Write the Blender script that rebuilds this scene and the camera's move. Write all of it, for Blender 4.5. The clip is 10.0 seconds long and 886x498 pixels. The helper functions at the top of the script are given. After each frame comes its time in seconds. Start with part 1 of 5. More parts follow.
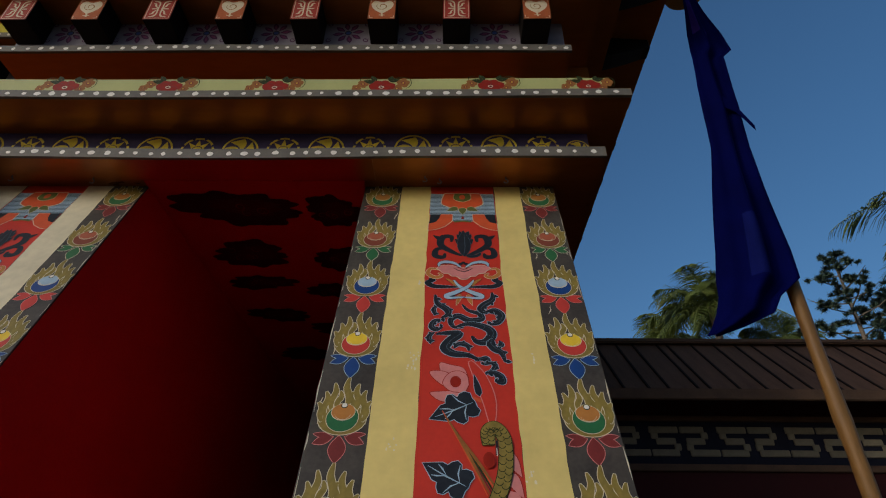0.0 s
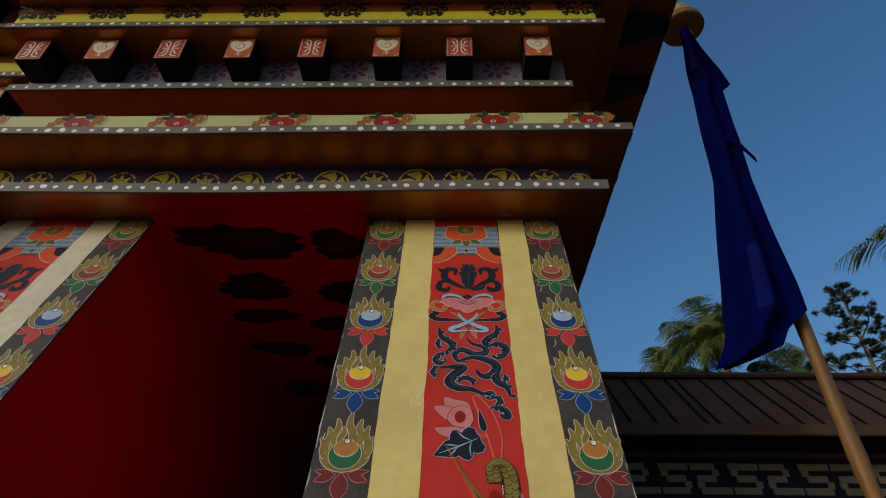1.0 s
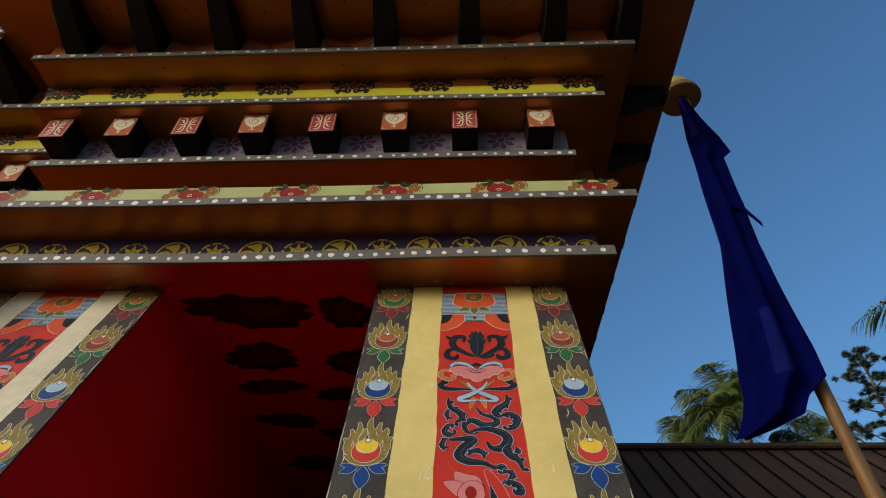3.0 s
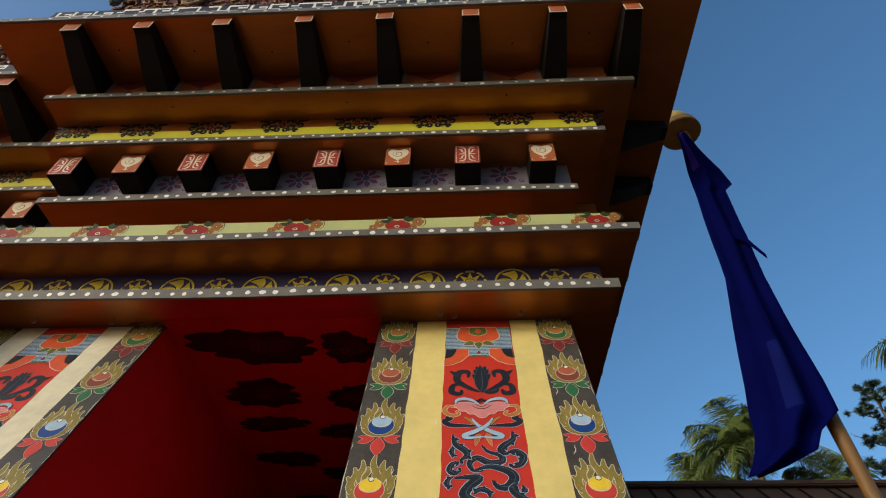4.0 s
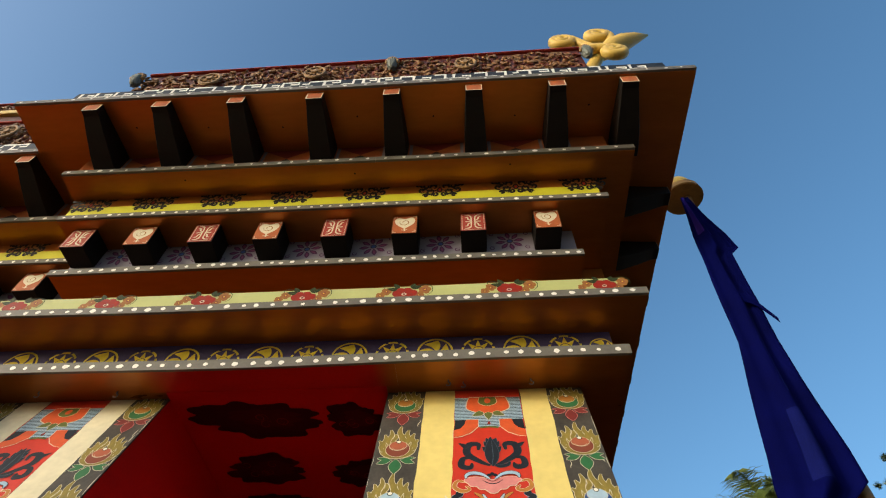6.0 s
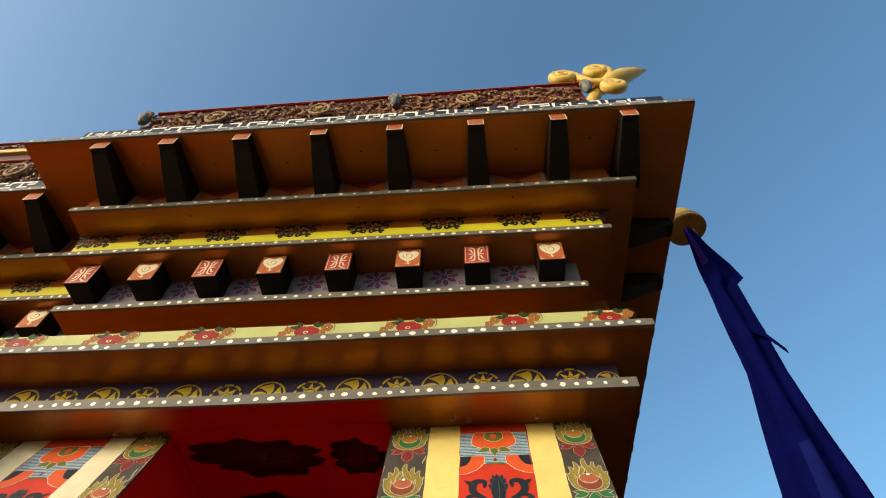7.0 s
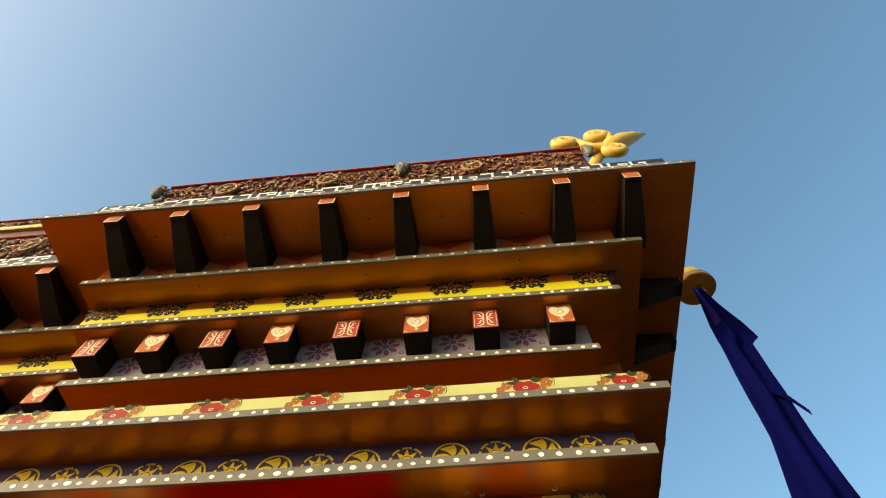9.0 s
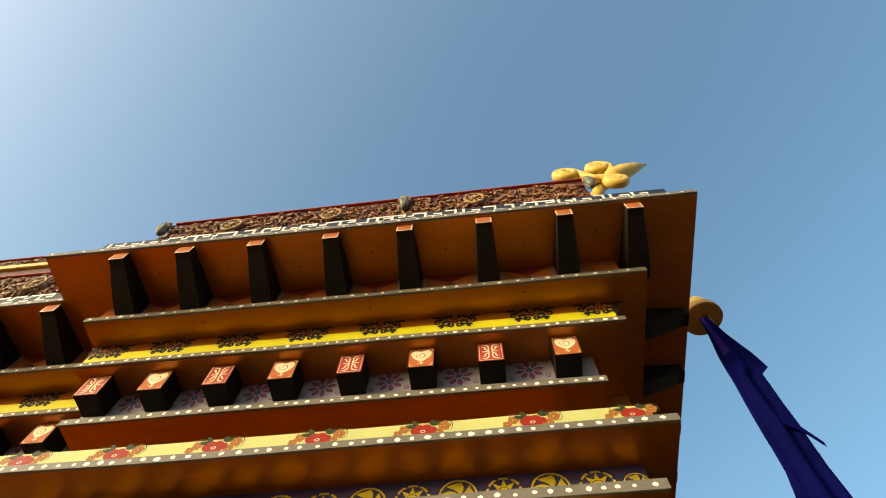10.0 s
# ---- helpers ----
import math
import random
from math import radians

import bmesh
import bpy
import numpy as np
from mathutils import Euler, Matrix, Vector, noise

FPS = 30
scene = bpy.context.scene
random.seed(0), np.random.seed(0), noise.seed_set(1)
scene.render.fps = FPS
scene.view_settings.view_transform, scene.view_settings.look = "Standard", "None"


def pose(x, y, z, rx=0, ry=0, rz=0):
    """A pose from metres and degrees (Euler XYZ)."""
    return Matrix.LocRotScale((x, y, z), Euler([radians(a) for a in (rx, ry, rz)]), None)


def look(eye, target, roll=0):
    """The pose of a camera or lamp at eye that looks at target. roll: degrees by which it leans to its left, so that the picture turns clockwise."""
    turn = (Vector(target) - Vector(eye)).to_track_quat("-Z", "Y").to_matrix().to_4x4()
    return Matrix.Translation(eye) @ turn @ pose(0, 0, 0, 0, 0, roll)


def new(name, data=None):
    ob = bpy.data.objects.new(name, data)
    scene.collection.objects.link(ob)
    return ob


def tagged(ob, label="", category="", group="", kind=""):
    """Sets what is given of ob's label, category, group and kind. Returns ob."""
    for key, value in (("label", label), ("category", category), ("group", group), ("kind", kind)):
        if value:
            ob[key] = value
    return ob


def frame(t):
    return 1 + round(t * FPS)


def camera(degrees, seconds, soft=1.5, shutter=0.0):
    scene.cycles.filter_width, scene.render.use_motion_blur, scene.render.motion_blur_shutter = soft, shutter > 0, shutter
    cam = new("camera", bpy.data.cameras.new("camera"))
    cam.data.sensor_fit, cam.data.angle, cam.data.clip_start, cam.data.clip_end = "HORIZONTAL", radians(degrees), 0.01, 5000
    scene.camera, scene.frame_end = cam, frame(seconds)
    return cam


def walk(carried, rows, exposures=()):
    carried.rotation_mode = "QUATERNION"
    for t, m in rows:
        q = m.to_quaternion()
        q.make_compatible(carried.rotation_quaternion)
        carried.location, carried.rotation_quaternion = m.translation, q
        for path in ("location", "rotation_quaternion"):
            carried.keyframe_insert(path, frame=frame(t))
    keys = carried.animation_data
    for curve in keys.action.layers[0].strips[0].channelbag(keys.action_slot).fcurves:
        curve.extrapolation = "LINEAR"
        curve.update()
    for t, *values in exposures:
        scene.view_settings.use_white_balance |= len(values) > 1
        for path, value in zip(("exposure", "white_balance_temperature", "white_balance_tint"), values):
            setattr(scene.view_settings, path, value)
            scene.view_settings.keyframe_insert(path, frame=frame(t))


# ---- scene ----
# ---- camera and walk ----
EYE = (0.0, 0.0, 1.6)
H = 1.6          # heights below are given from the eye's level, H lifts them to the ground's
LENS = 76.2
PATH = [(0.0, 0.907, 32.7, 0.701), (0.5, 1.162, 34.354, 0.777), (1.0, 1.433, 36.022, 0.827), (1.5, 1.714, 37.704, 0.862),
        (2.0, 1.999, 39.397, 0.891), (2.5, 2.287, 41.1, 0.92), (3.0, 2.577, 42.81, 0.953), (3.5, 2.868, 44.523, 0.992),
        (4.0, 3.164, 46.237, 1.038), (4.5, 3.467, 47.947, 1.091), (5.0, 3.78, 49.65, 1.151), (5.5, 4.107, 51.344, 1.214),
        (6.0, 4.453, 53.026, 1.281), (6.5, 4.82, 54.695, 1.35), (7.0, 5.213, 56.351, 1.42), (7.5, 5.635, 57.995, 1.492),
        (8.0, 6.088, 59.63, 1.568), (8.5, 6.574, 61.261, 1.652), (9.0, 7.092, 62.893, 1.748), (9.5, 7.641, 64.536, 1.865),
        (10.0, 8.218, 66.2, 2.014)]


def gaze(yaw, pitch, roll):
    y, p = radians(yaw), radians(pitch)
    target = (EYE[0] - math.sin(y) * math.cos(p), EYE[1] + math.cos(y) * math.cos(p), EYE[2] + math.sin(p))
    return look(EYE, target, roll)


cam = camera(LENS, 10.0, 1.1)
walk(cam, [(t, gaze(y, p, r)) for t, y, p, r in PATH], exposures=[(0.0, -1.14, 6150, 12), (2.5, -0.70, 6250, 11), (5.0, -0.08, 6700, 8), (7.5, 0.48, 7950, 6), (10.0, 0.79, 9450, 6)])

# ---- light ----
SUN_FROM = (-0.733, -0.615, 0.292)      # the way towards the sun: low, on the left and behind
world = bpy.data.worlds.new("world")
scene.world = world
world.use_nodes = True
wn = world.node_tree.nodes
sky = wn.new("ShaderNodeTexSky")
sky.sky_type, sky.sun_disc = "NISHITA", False
sky.sun_elevation = math.atan2(SUN_FROM[2], math.hypot(SUN_FROM[0], SUN_FROM[1]))
sky.sun_rotation = math.atan2(SUN_FROM[0], SUN_FROM[1])
sky.air_density, sky.dust_density, sky.ozone_density = 1.0, 4.5, 3.5
rich = wn.new("ShaderNodeHueSaturation")       # the clear, deep blue of the clip's sky
rich.inputs["Saturation"].default_value, rich.inputs["Value"].default_value = 1.14, 1.74
rich.inputs["Hue"].default_value = 0.495
world.node_tree.links.new(sky.outputs[0], rich.inputs["Color"])
world.node_tree.links.new(rich.outputs[0], wn["Background"].inputs[0])
wn["Background"].inputs[1].default_value = 0.15
sun = new("sun", bpy.data.lights.new("sun", "SUN"))
sun.data.energy, sun.data.angle, sun.data.color = 1.0, radians(0.6), (1.0, 0.94, 0.82)
sun.matrix_world = look(Vector(SUN_FROM) * 50, (0, 0, 0))


# ---- materials ----
def paint(name, rgb, rough=0.5, var=0.12, scale=6.0, bump=0.15, grain=60.0, metal=0.0, streak=None, spec=0.25):
    """A painted or natural surface: colour that varies at two scales, uneven gloss and fine relief."""
    m = bpy.data.materials.new(name)
    m.use_nodes = True
    nt = m.node_tree
    b = nt.nodes["Principled BSDF"]
    tc = nt.nodes.new("ShaderNodeTexCoord")
    mp = nt.nodes.new("ShaderNodeMapping")
    mp.inputs["Scale"].default_value = streak or (1, 1, 1)
    nt.links.new(tc.outputs["Object"], mp.inputs[0])
    big, small = nt.nodes.new("ShaderNodeTexNoise"), nt.nodes.new("ShaderNodeTexNoise")
    for n, s in ((big, scale), (small, grain)):
        n.inputs["Scale"].default_value, n.inputs["Detail"].default_value = s, 5
        nt.links.new(mp.outputs[0], n.inputs["Vector"])
    add = nt.nodes.new("ShaderNodeMath")
    add.operation = "MULTIPLY_ADD"
    nt.links.new(small.outputs[0], add.inputs[0])
    add.inputs[1].default_value = 0.5
    nt.links.new(big.outputs[0], add.inputs[2])
    ramp = nt.nodes.new("ShaderNodeMapRange")
    ramp.inputs[1].default_value, ramp.inputs[2].default_value = 0.4, 1.1
    ramp.inputs[3].default_value, ramp.inputs[4].default_value = 1 - 1.6 * var, 1 + 1.2 * var
    nt.links.new(add.outputs[0], ramp.inputs[0])
    mix = nt.nodes.new("ShaderNodeVectorMath")
    mix.operation = "SCALE"
    mix.inputs[0].default_value = rgb
    nt.links.new(ramp.outputs[0], mix.inputs["Scale"])
    nt.links.new(mix.outputs[0], b.inputs["Base Color"])
    rr = nt.nodes.new("ShaderNodeMapRange")
    rr.inputs[3].default_value, rr.inputs[4].default_value = max(0.05, rough - 0.1), min(1.0, rough + 0.12)
    nt.links.new(big.outputs[0], rr.inputs[0])
    nt.links.new(rr.outputs[0], b.inputs["Roughness"])
    b.inputs["Metallic"].default_value = metal
    b.inputs["Specular IOR Level"].default_value = spec
    bp = nt.nodes.new("ShaderNodeBump")
    bp.inputs["Strength"].default_value, bp.inputs["Distance"].default_value = bump, 0.004
    nt.links.new(add.outputs[0], bp.inputs["Height"])
    nt.links.new(bp.outputs[0], b.inputs["Normal"])
    return m


M_SOFFIT = paint("varnished brown board", (0.37, 0.119, 0.0165), 0.31, 0.15, 1.6, 0.0, 14, metal=0.58, streak=(0.5, 2, 2), spec=0.5)
M_RED = paint("red lacquer wall", (0.45, 0.013, 0.010), 0.42, 0.12, 2.5)
def reflected_red():
    """The red passage's reflection, painted on the varnished board; it thins out towards both ends of its panel."""
    m = paint("painted red reflection", (0.42, 0.014, 0.010), 0.36, 0.12, 2.5)
    nt = m.node_tree
    b = nt.nodes["Principled BSDF"]
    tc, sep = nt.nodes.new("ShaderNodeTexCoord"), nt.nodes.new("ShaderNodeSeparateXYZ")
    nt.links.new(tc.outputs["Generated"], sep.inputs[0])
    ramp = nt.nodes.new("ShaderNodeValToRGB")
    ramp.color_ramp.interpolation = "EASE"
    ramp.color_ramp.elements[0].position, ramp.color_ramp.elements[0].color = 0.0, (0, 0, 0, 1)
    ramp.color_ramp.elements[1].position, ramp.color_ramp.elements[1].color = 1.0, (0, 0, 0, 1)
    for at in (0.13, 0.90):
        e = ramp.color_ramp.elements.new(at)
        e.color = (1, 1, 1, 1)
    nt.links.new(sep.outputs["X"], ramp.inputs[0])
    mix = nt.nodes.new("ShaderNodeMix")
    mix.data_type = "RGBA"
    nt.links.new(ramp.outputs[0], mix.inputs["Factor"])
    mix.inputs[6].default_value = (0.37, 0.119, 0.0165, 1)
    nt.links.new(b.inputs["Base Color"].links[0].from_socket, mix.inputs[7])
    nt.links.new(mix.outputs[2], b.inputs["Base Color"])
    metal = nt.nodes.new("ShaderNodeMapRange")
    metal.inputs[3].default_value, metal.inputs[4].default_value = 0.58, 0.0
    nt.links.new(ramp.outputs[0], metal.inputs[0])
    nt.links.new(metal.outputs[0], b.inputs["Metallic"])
    return m


M_REDMIRROR = reflected_red()
M_REDSTRIP = paint("vermilion panel paint", (0.52, 0.035, 0.016), 0.42, 0.1, 5, spec=0.25)
M_YELLOW = paint("cream yellow paint", (0.68, 0.54, 0.18), 0.5, 0.10, 4, 0.4, 25)
# cream for paint chips and for the glare put into one pillar's stripes
M_CREAM = paint("cream glare and chip paint", (0.68, 0.61, 0.41), 0.5, 0.14, 3, 0.4, 25)
M_CHAR = paint("charcoal grey paint", (0.058, 0.050, 0.040), 0.5, 0.35, 9, spec=0.25)
M_GREY = paint("grey fascia paint", (0.135, 0.122, 0.098), 0.5, 0.18, 8)
M_WHITE = paint("white dot paint", (0.74, 0.71, 0.63), 0.5, 0.08, 20)
M_LINE = paint("pale outline paint", (0.62, 0.55, 0.39), 0.5, 0.1, 20)
M_GOLD = paint("ochre flame paint", (0.24, 0.18, 0.035), 0.45, 0.25, 25)
M_ORANGE = paint("ochre orange paint", (0.44, 0.18, 0.035), 0.45, 0.12, 20)
M_TERRA = paint("terracotta paint", (0.38, 0.095, 0.045), 0.45, 0.12, 20)
M_UMBER = paint("burnt umber paint", (0.20, 0.045, 0.022), 0.45, 0.12, 20)
M_SCARLET = paint("scarlet petal paint", (0.50, 0.045, 0.030), 0.45, 0.12, 20)
M_ORRED = paint("orange red paint", (0.60, 0.09, 0.025), 0.45, 0.12, 20)
M_GREEN = paint("deep green paint", (0.025, 0.13, 0.045), 0.45, 0.15, 20)
M_OLIVE = paint("olive green paint", (0.11, 0.13, 0.03), 0.45, 0.15, 20)
M_BLUE = paint("royal blue paint", (0.012, 0.050, 0.19), 0.45, 0.15, 20)
M_PALEBLUE = paint("pale blue paint", (0.33, 0.46, 0.56), 0.45, 0.12, 20)
M_LEMON = paint("lemon yellow paint", (0.75, 0.52, 0.03), 0.45, 0.1, 20)
M_MAROON = paint("maroon paint", (0.17, 0.025, 0.02), 0.45, 0.15, 20)
M_DARKRED = paint("dark red diamond paint", (0.15, 0.012, 0.010), 0.45, 0.15, 12)
M_CLOUD = paint("maroon black cloud paint", (0.022, 0.004, 0.004), 0.5, 0.3, 8)
M_CLOUDIN = paint("maroon cloud shading", (0.045, 0.007, 0.006), 0.5, 0.3, 8)
M_RUST = paint("rust orange board paint", (0.33, 0.085, 0.020), 0.45, 0.2, 8)
M_INK = paint("blue black paint", (0.016, 0.020, 0.026), 0.5, 0.3, 20, spec=0.2)
M_PINK = paint("pink paint", (0.60, 0.21, 0.19), 0.5, 0.12, 12)
M_SLATE = paint("slate blue brush line", (0.07, 0.10, 0.12), 0.5, 0.2, 20)
M_NAVY = paint("violet blue frieze paint", (0.050, 0.042, 0.115), 0.5, 0.2, 7)
M_WHEEL = paint("wheel yellow paint", (0.66, 0.53, 0.05), 0.5, 0.15, 20)
M_LIME = paint("pale lime yellow paint", (0.43, 0.44, 0.17), 0.5, 0.07, 5)
M_FRZ = paint("bright yellow frieze paint", (0.53, 0.49, 0.028), 0.5, 0.08, 5)
M_ROSE = paint("rose red paint", (0.28, 0.018, 0.007), 0.5, 0.15, 25, spec=0.15)
M_BUD = paint("rust bud paint", (0.28, 0.115, 0.028), 0.5, 0.2, 25, spec=0.15)
M_LEAFP = paint("dark leaf paint", (0.026, 0.036, 0.011), 0.5, 0.2, 25, spec=0.12)
M_LILAC = paint("grey lilac paint", (0.175, 0.160, 0.182), 0.5, 0.1, 6)
M_PURPLE = paint("purple petal paint", (0.060, 0.008, 0.050), 0.5, 0.15, 25)
M_VIOLET = paint("plum petal paint", (0.14, 0.022, 0.080), 0.5, 0.15, 25)
M_BLACK = paint("black beam paint", (0.007, 0.005, 0.004), 0.6, 0.3, 10, spec=0.2)
M_ENDRED = paint("beam end red paint", (0.33, 0.036, 0.020), 0.5, 0.2, 12)
M_ENDOR = paint("beam end orange paint", (0.38, 0.098, 0.030), 0.5, 0.2, 12)
M_CARVE = paint("carved red brown relief", (0.075, 0.016, 0.010), 0.5, 0.4, 18, 0.5, 90)
M_CARVEGOLD = paint("worn gilded carving", (0.25, 0.125, 0.050), 0.5, 0.55, 16, 0.5, 90)
M_CARVEPALE = paint("rubbed gold carving", (0.31, 0.185, 0.080), 0.5, 0.4, 16, 0.4, 90)
M_CARVERED = paint("red brown carving", (0.15, 0.036, 0.018), 0.5, 0.5, 16, 0.5, 90)
M_CARVETEAL = paint("grey teal carving", (0.15, 0.165, 0.14), 0.5, 0.35, 22, 0.5, 90)
M_GILT = paint("gold leaf paint", (0.62, 0.42, 0.10), 0.38, 0.12, 10, 0.3, 60)
M_DRUM = paint("ochre wooden cap", (0.31, 0.17, 0.045), 0.5, 0.2, 12)
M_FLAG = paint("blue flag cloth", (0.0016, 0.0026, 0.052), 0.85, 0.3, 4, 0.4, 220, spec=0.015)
# light coming through the cloth, put into two paler colours
M_FLAGLIT = paint("blue cloth with light painted through", (0.005, 0.008, 0.085), 0.85, 0.3, 4, 0.4, 220, spec=0.02)
M_FLAGTOP = paint("gathered cloth with violet light painted in", (0.026, 0.012, 0.15), 0.8, 0.3, 4, 0.4, 220, spec=0.03)
M_POLE = paint("bamboo", (0.19, 0.098, 0.028), 0.5, 0.22, 5, 0.3, 50, streak=(4, 4, 0.6))
M_ROOF = paint("weathered brown roof sheet", (0.125, 0.066, 0.038), 0.95, 0.25, 3, 0.4, 40, streak=(3, 0.5, 0.5), spec=0.15)
M_RIB = paint("dark roof batten", (0.022, 0.014, 0.010), 0.9, 0.25, 5, spec=0.1)
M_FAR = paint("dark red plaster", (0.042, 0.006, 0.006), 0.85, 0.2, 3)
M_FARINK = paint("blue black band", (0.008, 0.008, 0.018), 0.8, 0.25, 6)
M_FRET = paint("cream fret tile", (0.20, 0.17, 0.11), 0.8, 0.2, 10)
M_TRIM = paint("brown timber trim", (0.105, 0.06, 0.034), 0.8, 0.2, 6)
M_GROUND = paint("worn paving", (0.135, 0.10, 0.068), 0.8, 0.2, 0.7, 0.4, 12)
M_TRUNK = paint("grey bark", (0.16, 0.13, 0.10), 0.8, 0.3, 6, 0.8, 30)
M_PALM = paint("palm leaf", (0.12, 0.155, 0.032), 0.5, 0.4, 1.5, 0.2, 30)
M_PINE = paint("grey-green needle foliage", (0.085, 0.125, 0.080), 0.55, 0.3, 1.5, 0.2, 30)


# ---- building tools ----
def part(name, bm, mats, parent=None, label=""):
    me = bpy.data.meshes.new(name)
    if isinstance(bm, tuple):
        me.from_pydata(bm[0], [], bm[1])
        if len(bm) > 2:
            me.polygons.foreach_set("material_index", bm[2])
    else:
        bm.to_mesh(me)
        bm.free()
    for m in (mats if isinstance(mats, (list, tuple)) else [mats]):
        me.materials.append(m)
    ob = new(name, me)
    ob.parent = parent
    return tagged(ob, label)


def thing(name, label, category, place=(0, 0, 0), group="", kind=""):
    ob = new(name)
    ob.location = place
    ob.empty_display_size = 0.1
    return tagged(ob, label, category, group, kind)


def box(bm, x0, x1, y0, y1, z0, z1, bevel=0.0, mat=0):
    r = bmesh.ops.create_cube(bm, size=1)
    for v in r["verts"]:
        v.co = Vector((x0 + (v.co.x + 0.5) * (x1 - x0), y0 + (v.co.y + 0.5) * (y1 - y0), z0 + (v.co.z + 0.5) * (z1 - z0)))
    faces = {f for v in r["verts"] for f in v.link_faces}
    for f in faces:
        f.material_index = mat
    if bevel:
        edges = list({e for v in r["verts"] for e in v.link_edges})
        bmesh.ops.bevel(bm, geom=edges, offset=bevel, segments=2, affect="EDGES", clamp_overlap=True)
    return bm


def boxpart(name, dims, mat, parent=None, bevel=0.004, label=""):
    return part(name, box(bmesh.new(), *dims, bevel), mat, parent, label)


def smooth(ob):
    for p in ob.data.polygons:
        p.use_smooth = True
    return ob


def tube(points, radii, sides=10, cap=True):
    """A round bar along points, as verts and faces."""
    vs, fs, n = [], [], len(points)
    pts = [Vector(p) for p in points]
    for i, p in enumerate(pts):
        d = (pts[min(i + 1, n - 1)] - pts[max(i - 1, 0)]).normalized()
        u = d.orthogonal().normalized() if i == 0 else (u - d * u.dot(d)).normalized()
        w = d.cross(u)
        for k in range(sides):
            a = 2 * math.pi * k / sides
            vs.append(p + radii[i] * (math.cos(a) * u + math.sin(a) * w))
    for i in range(n - 1):
        for k in range(sides):
            a, b = i * sides + k, i * sides + (k + 1) % sides
            fs.append((a, b, b + sides, a + sides))
    if cap:
        fs.append(tuple(range(sides))[::-1])
        fs.append(tuple((n - 1) * sides + k for k in range(sides)))
    return vs, fs


def joined(pieces):
    vs, fs = [], []
    for v, f in pieces:
        o = len(vs)
        vs += v
        fs += [tuple(i + o for i in q) for q in f]
    return vs, fs


# painted ornament: flat outlines in x, z that face -y, each layer 1 mm proud of the last
def disc(cx, cz, rx, rz=None, n=18, wob=0.0):
    rz = rz or rx
    return [(cx + rx * (1 + wob * random.uniform(-1, 1)) * math.cos(2 * math.pi * k / n), cz + rz * (1 + wob * random.uniform(-1, 1)) * math.sin(2 * math.pi * k / n)) for k in range(n)]


def petal(cx, cz, ang, length, width, n=7, tip=0.55):
    a = radians(ang)
    out = []
    for k in range(n + 1):
        s = k / n
        out.append((s * length, width / 2 * math.sin(math.pi * s ** tip)))
    out += [(s, -w) for s, w in out[-2:0:-1]]
    return [(cx + s * math.cos(a) - w * math.sin(a), cz + s * math.sin(a) + w * math.cos(a)) for s, w in out]


def stroke(pts, width, taper=True):
    """A brush stroke along pts, as an outline."""
    left, right, n = [], [], len(pts)
    for i, (x, z) in enumerate(pts):
        ax, az = pts[max(i - 1, 0)]
        bx, bz = pts[min(i + 1, n - 1)]
        d = math.hypot(bx - ax, bz - az) or 1
        s = i / (n - 1)
        w = width / 2 * ((0.25 + 0.75 * math.sin(math.pi * s)) if taper else 1)
        left.append((x - (bz - az) / d * w, z + (bx - ax) / d * w))
        right.append((x + (bz - az) / d * w, z - (bx - ax) / d * w))
    return left + right[::-1]


def curl(cx, cz, r, start, turns, n=14, shrink=0.75):
    """Points of a spiral that winds in towards cx, cz."""
    out = []
    for k in range(n + 1):
        s = k / n
        a = radians(start) + 2 * math.pi * turns * s
        q = r * (1 - shrink * s)
        out.append((cx + q * math.cos(a), cz + q * math.sin(a)))
    return out


def spline(pts, n=6):
    """Catmull-Rom through pts."""
    out = []
    p = [pts[0]] + list(pts) + [pts[-1]]
    for i in range(1, len(p) - 2):
        for k in range(n):
            t = k / n
            out.append(tuple(0.5 * (2 * p[i][c] + (p[i + 1][c] - p[i - 1][c]) * t + (2 * p[i - 1][c] - 5 * p[i][c] + 4 * p[i + 1][c] - p[i + 2][c]) * t * t
                                    + (3 * p[i][c] - p[i - 1][c] - 3 * p[i + 1][c] + p[i + 2][c]) * t ** 3) for c in (0, 1)))
    return out + [tuple(pts[-1])]


def grown(pts, d):
    """The outline pushed outwards by d, for a painted contour."""
    n = len(pts)
    area = sum(pts[i][0] * pts[(i + 1) % n][1] - pts[(i + 1) % n][0] * pts[i][1] for i in range(n))
    s = d if area > 0 else -d
    out = []
    for i in range(n):
        ax, az = pts[i - 1]
        bx, bz = pts[(i + 1) % n]
        q = math.hypot(bx - ax, bz - az) or 1
        out.append((pts[i][0] + (bz - az) / q * s, pts[i][1] - (bx - ax) / q * s))
    return out


def ornament(shapes):
    """A mesh of painted shapes (outline, material, layer)."""
    vs, fs, mi, mats = [], [], [], []
    for k, (pts, m, layer) in enumerate(shapes):
        if m not in mats:
            mats.append(m)
        n = len(pts)
        area = sum(pts[i][0] * pts[(i + 1) % n][1] - pts[(i + 1) % n][0] * pts[i][1] for i in range(n))
        q = pts if area > 0 else pts[::-1]
        o = len(vs)
        vs += [(x, -0.0008 - 0.00035 * layer - 0.00003 * (k % 8), z) for x, z in q]
        fs.append(tuple(range(o, o + n)))
        mi.append(mats.index(m))
    me = bpy.data.meshes.new("ornament")
    me.from_pydata(vs, [], fs)
    me.polygons.foreach_set("material_index", mi)
    for m in mats:
        me.materials.append(m)
    return me


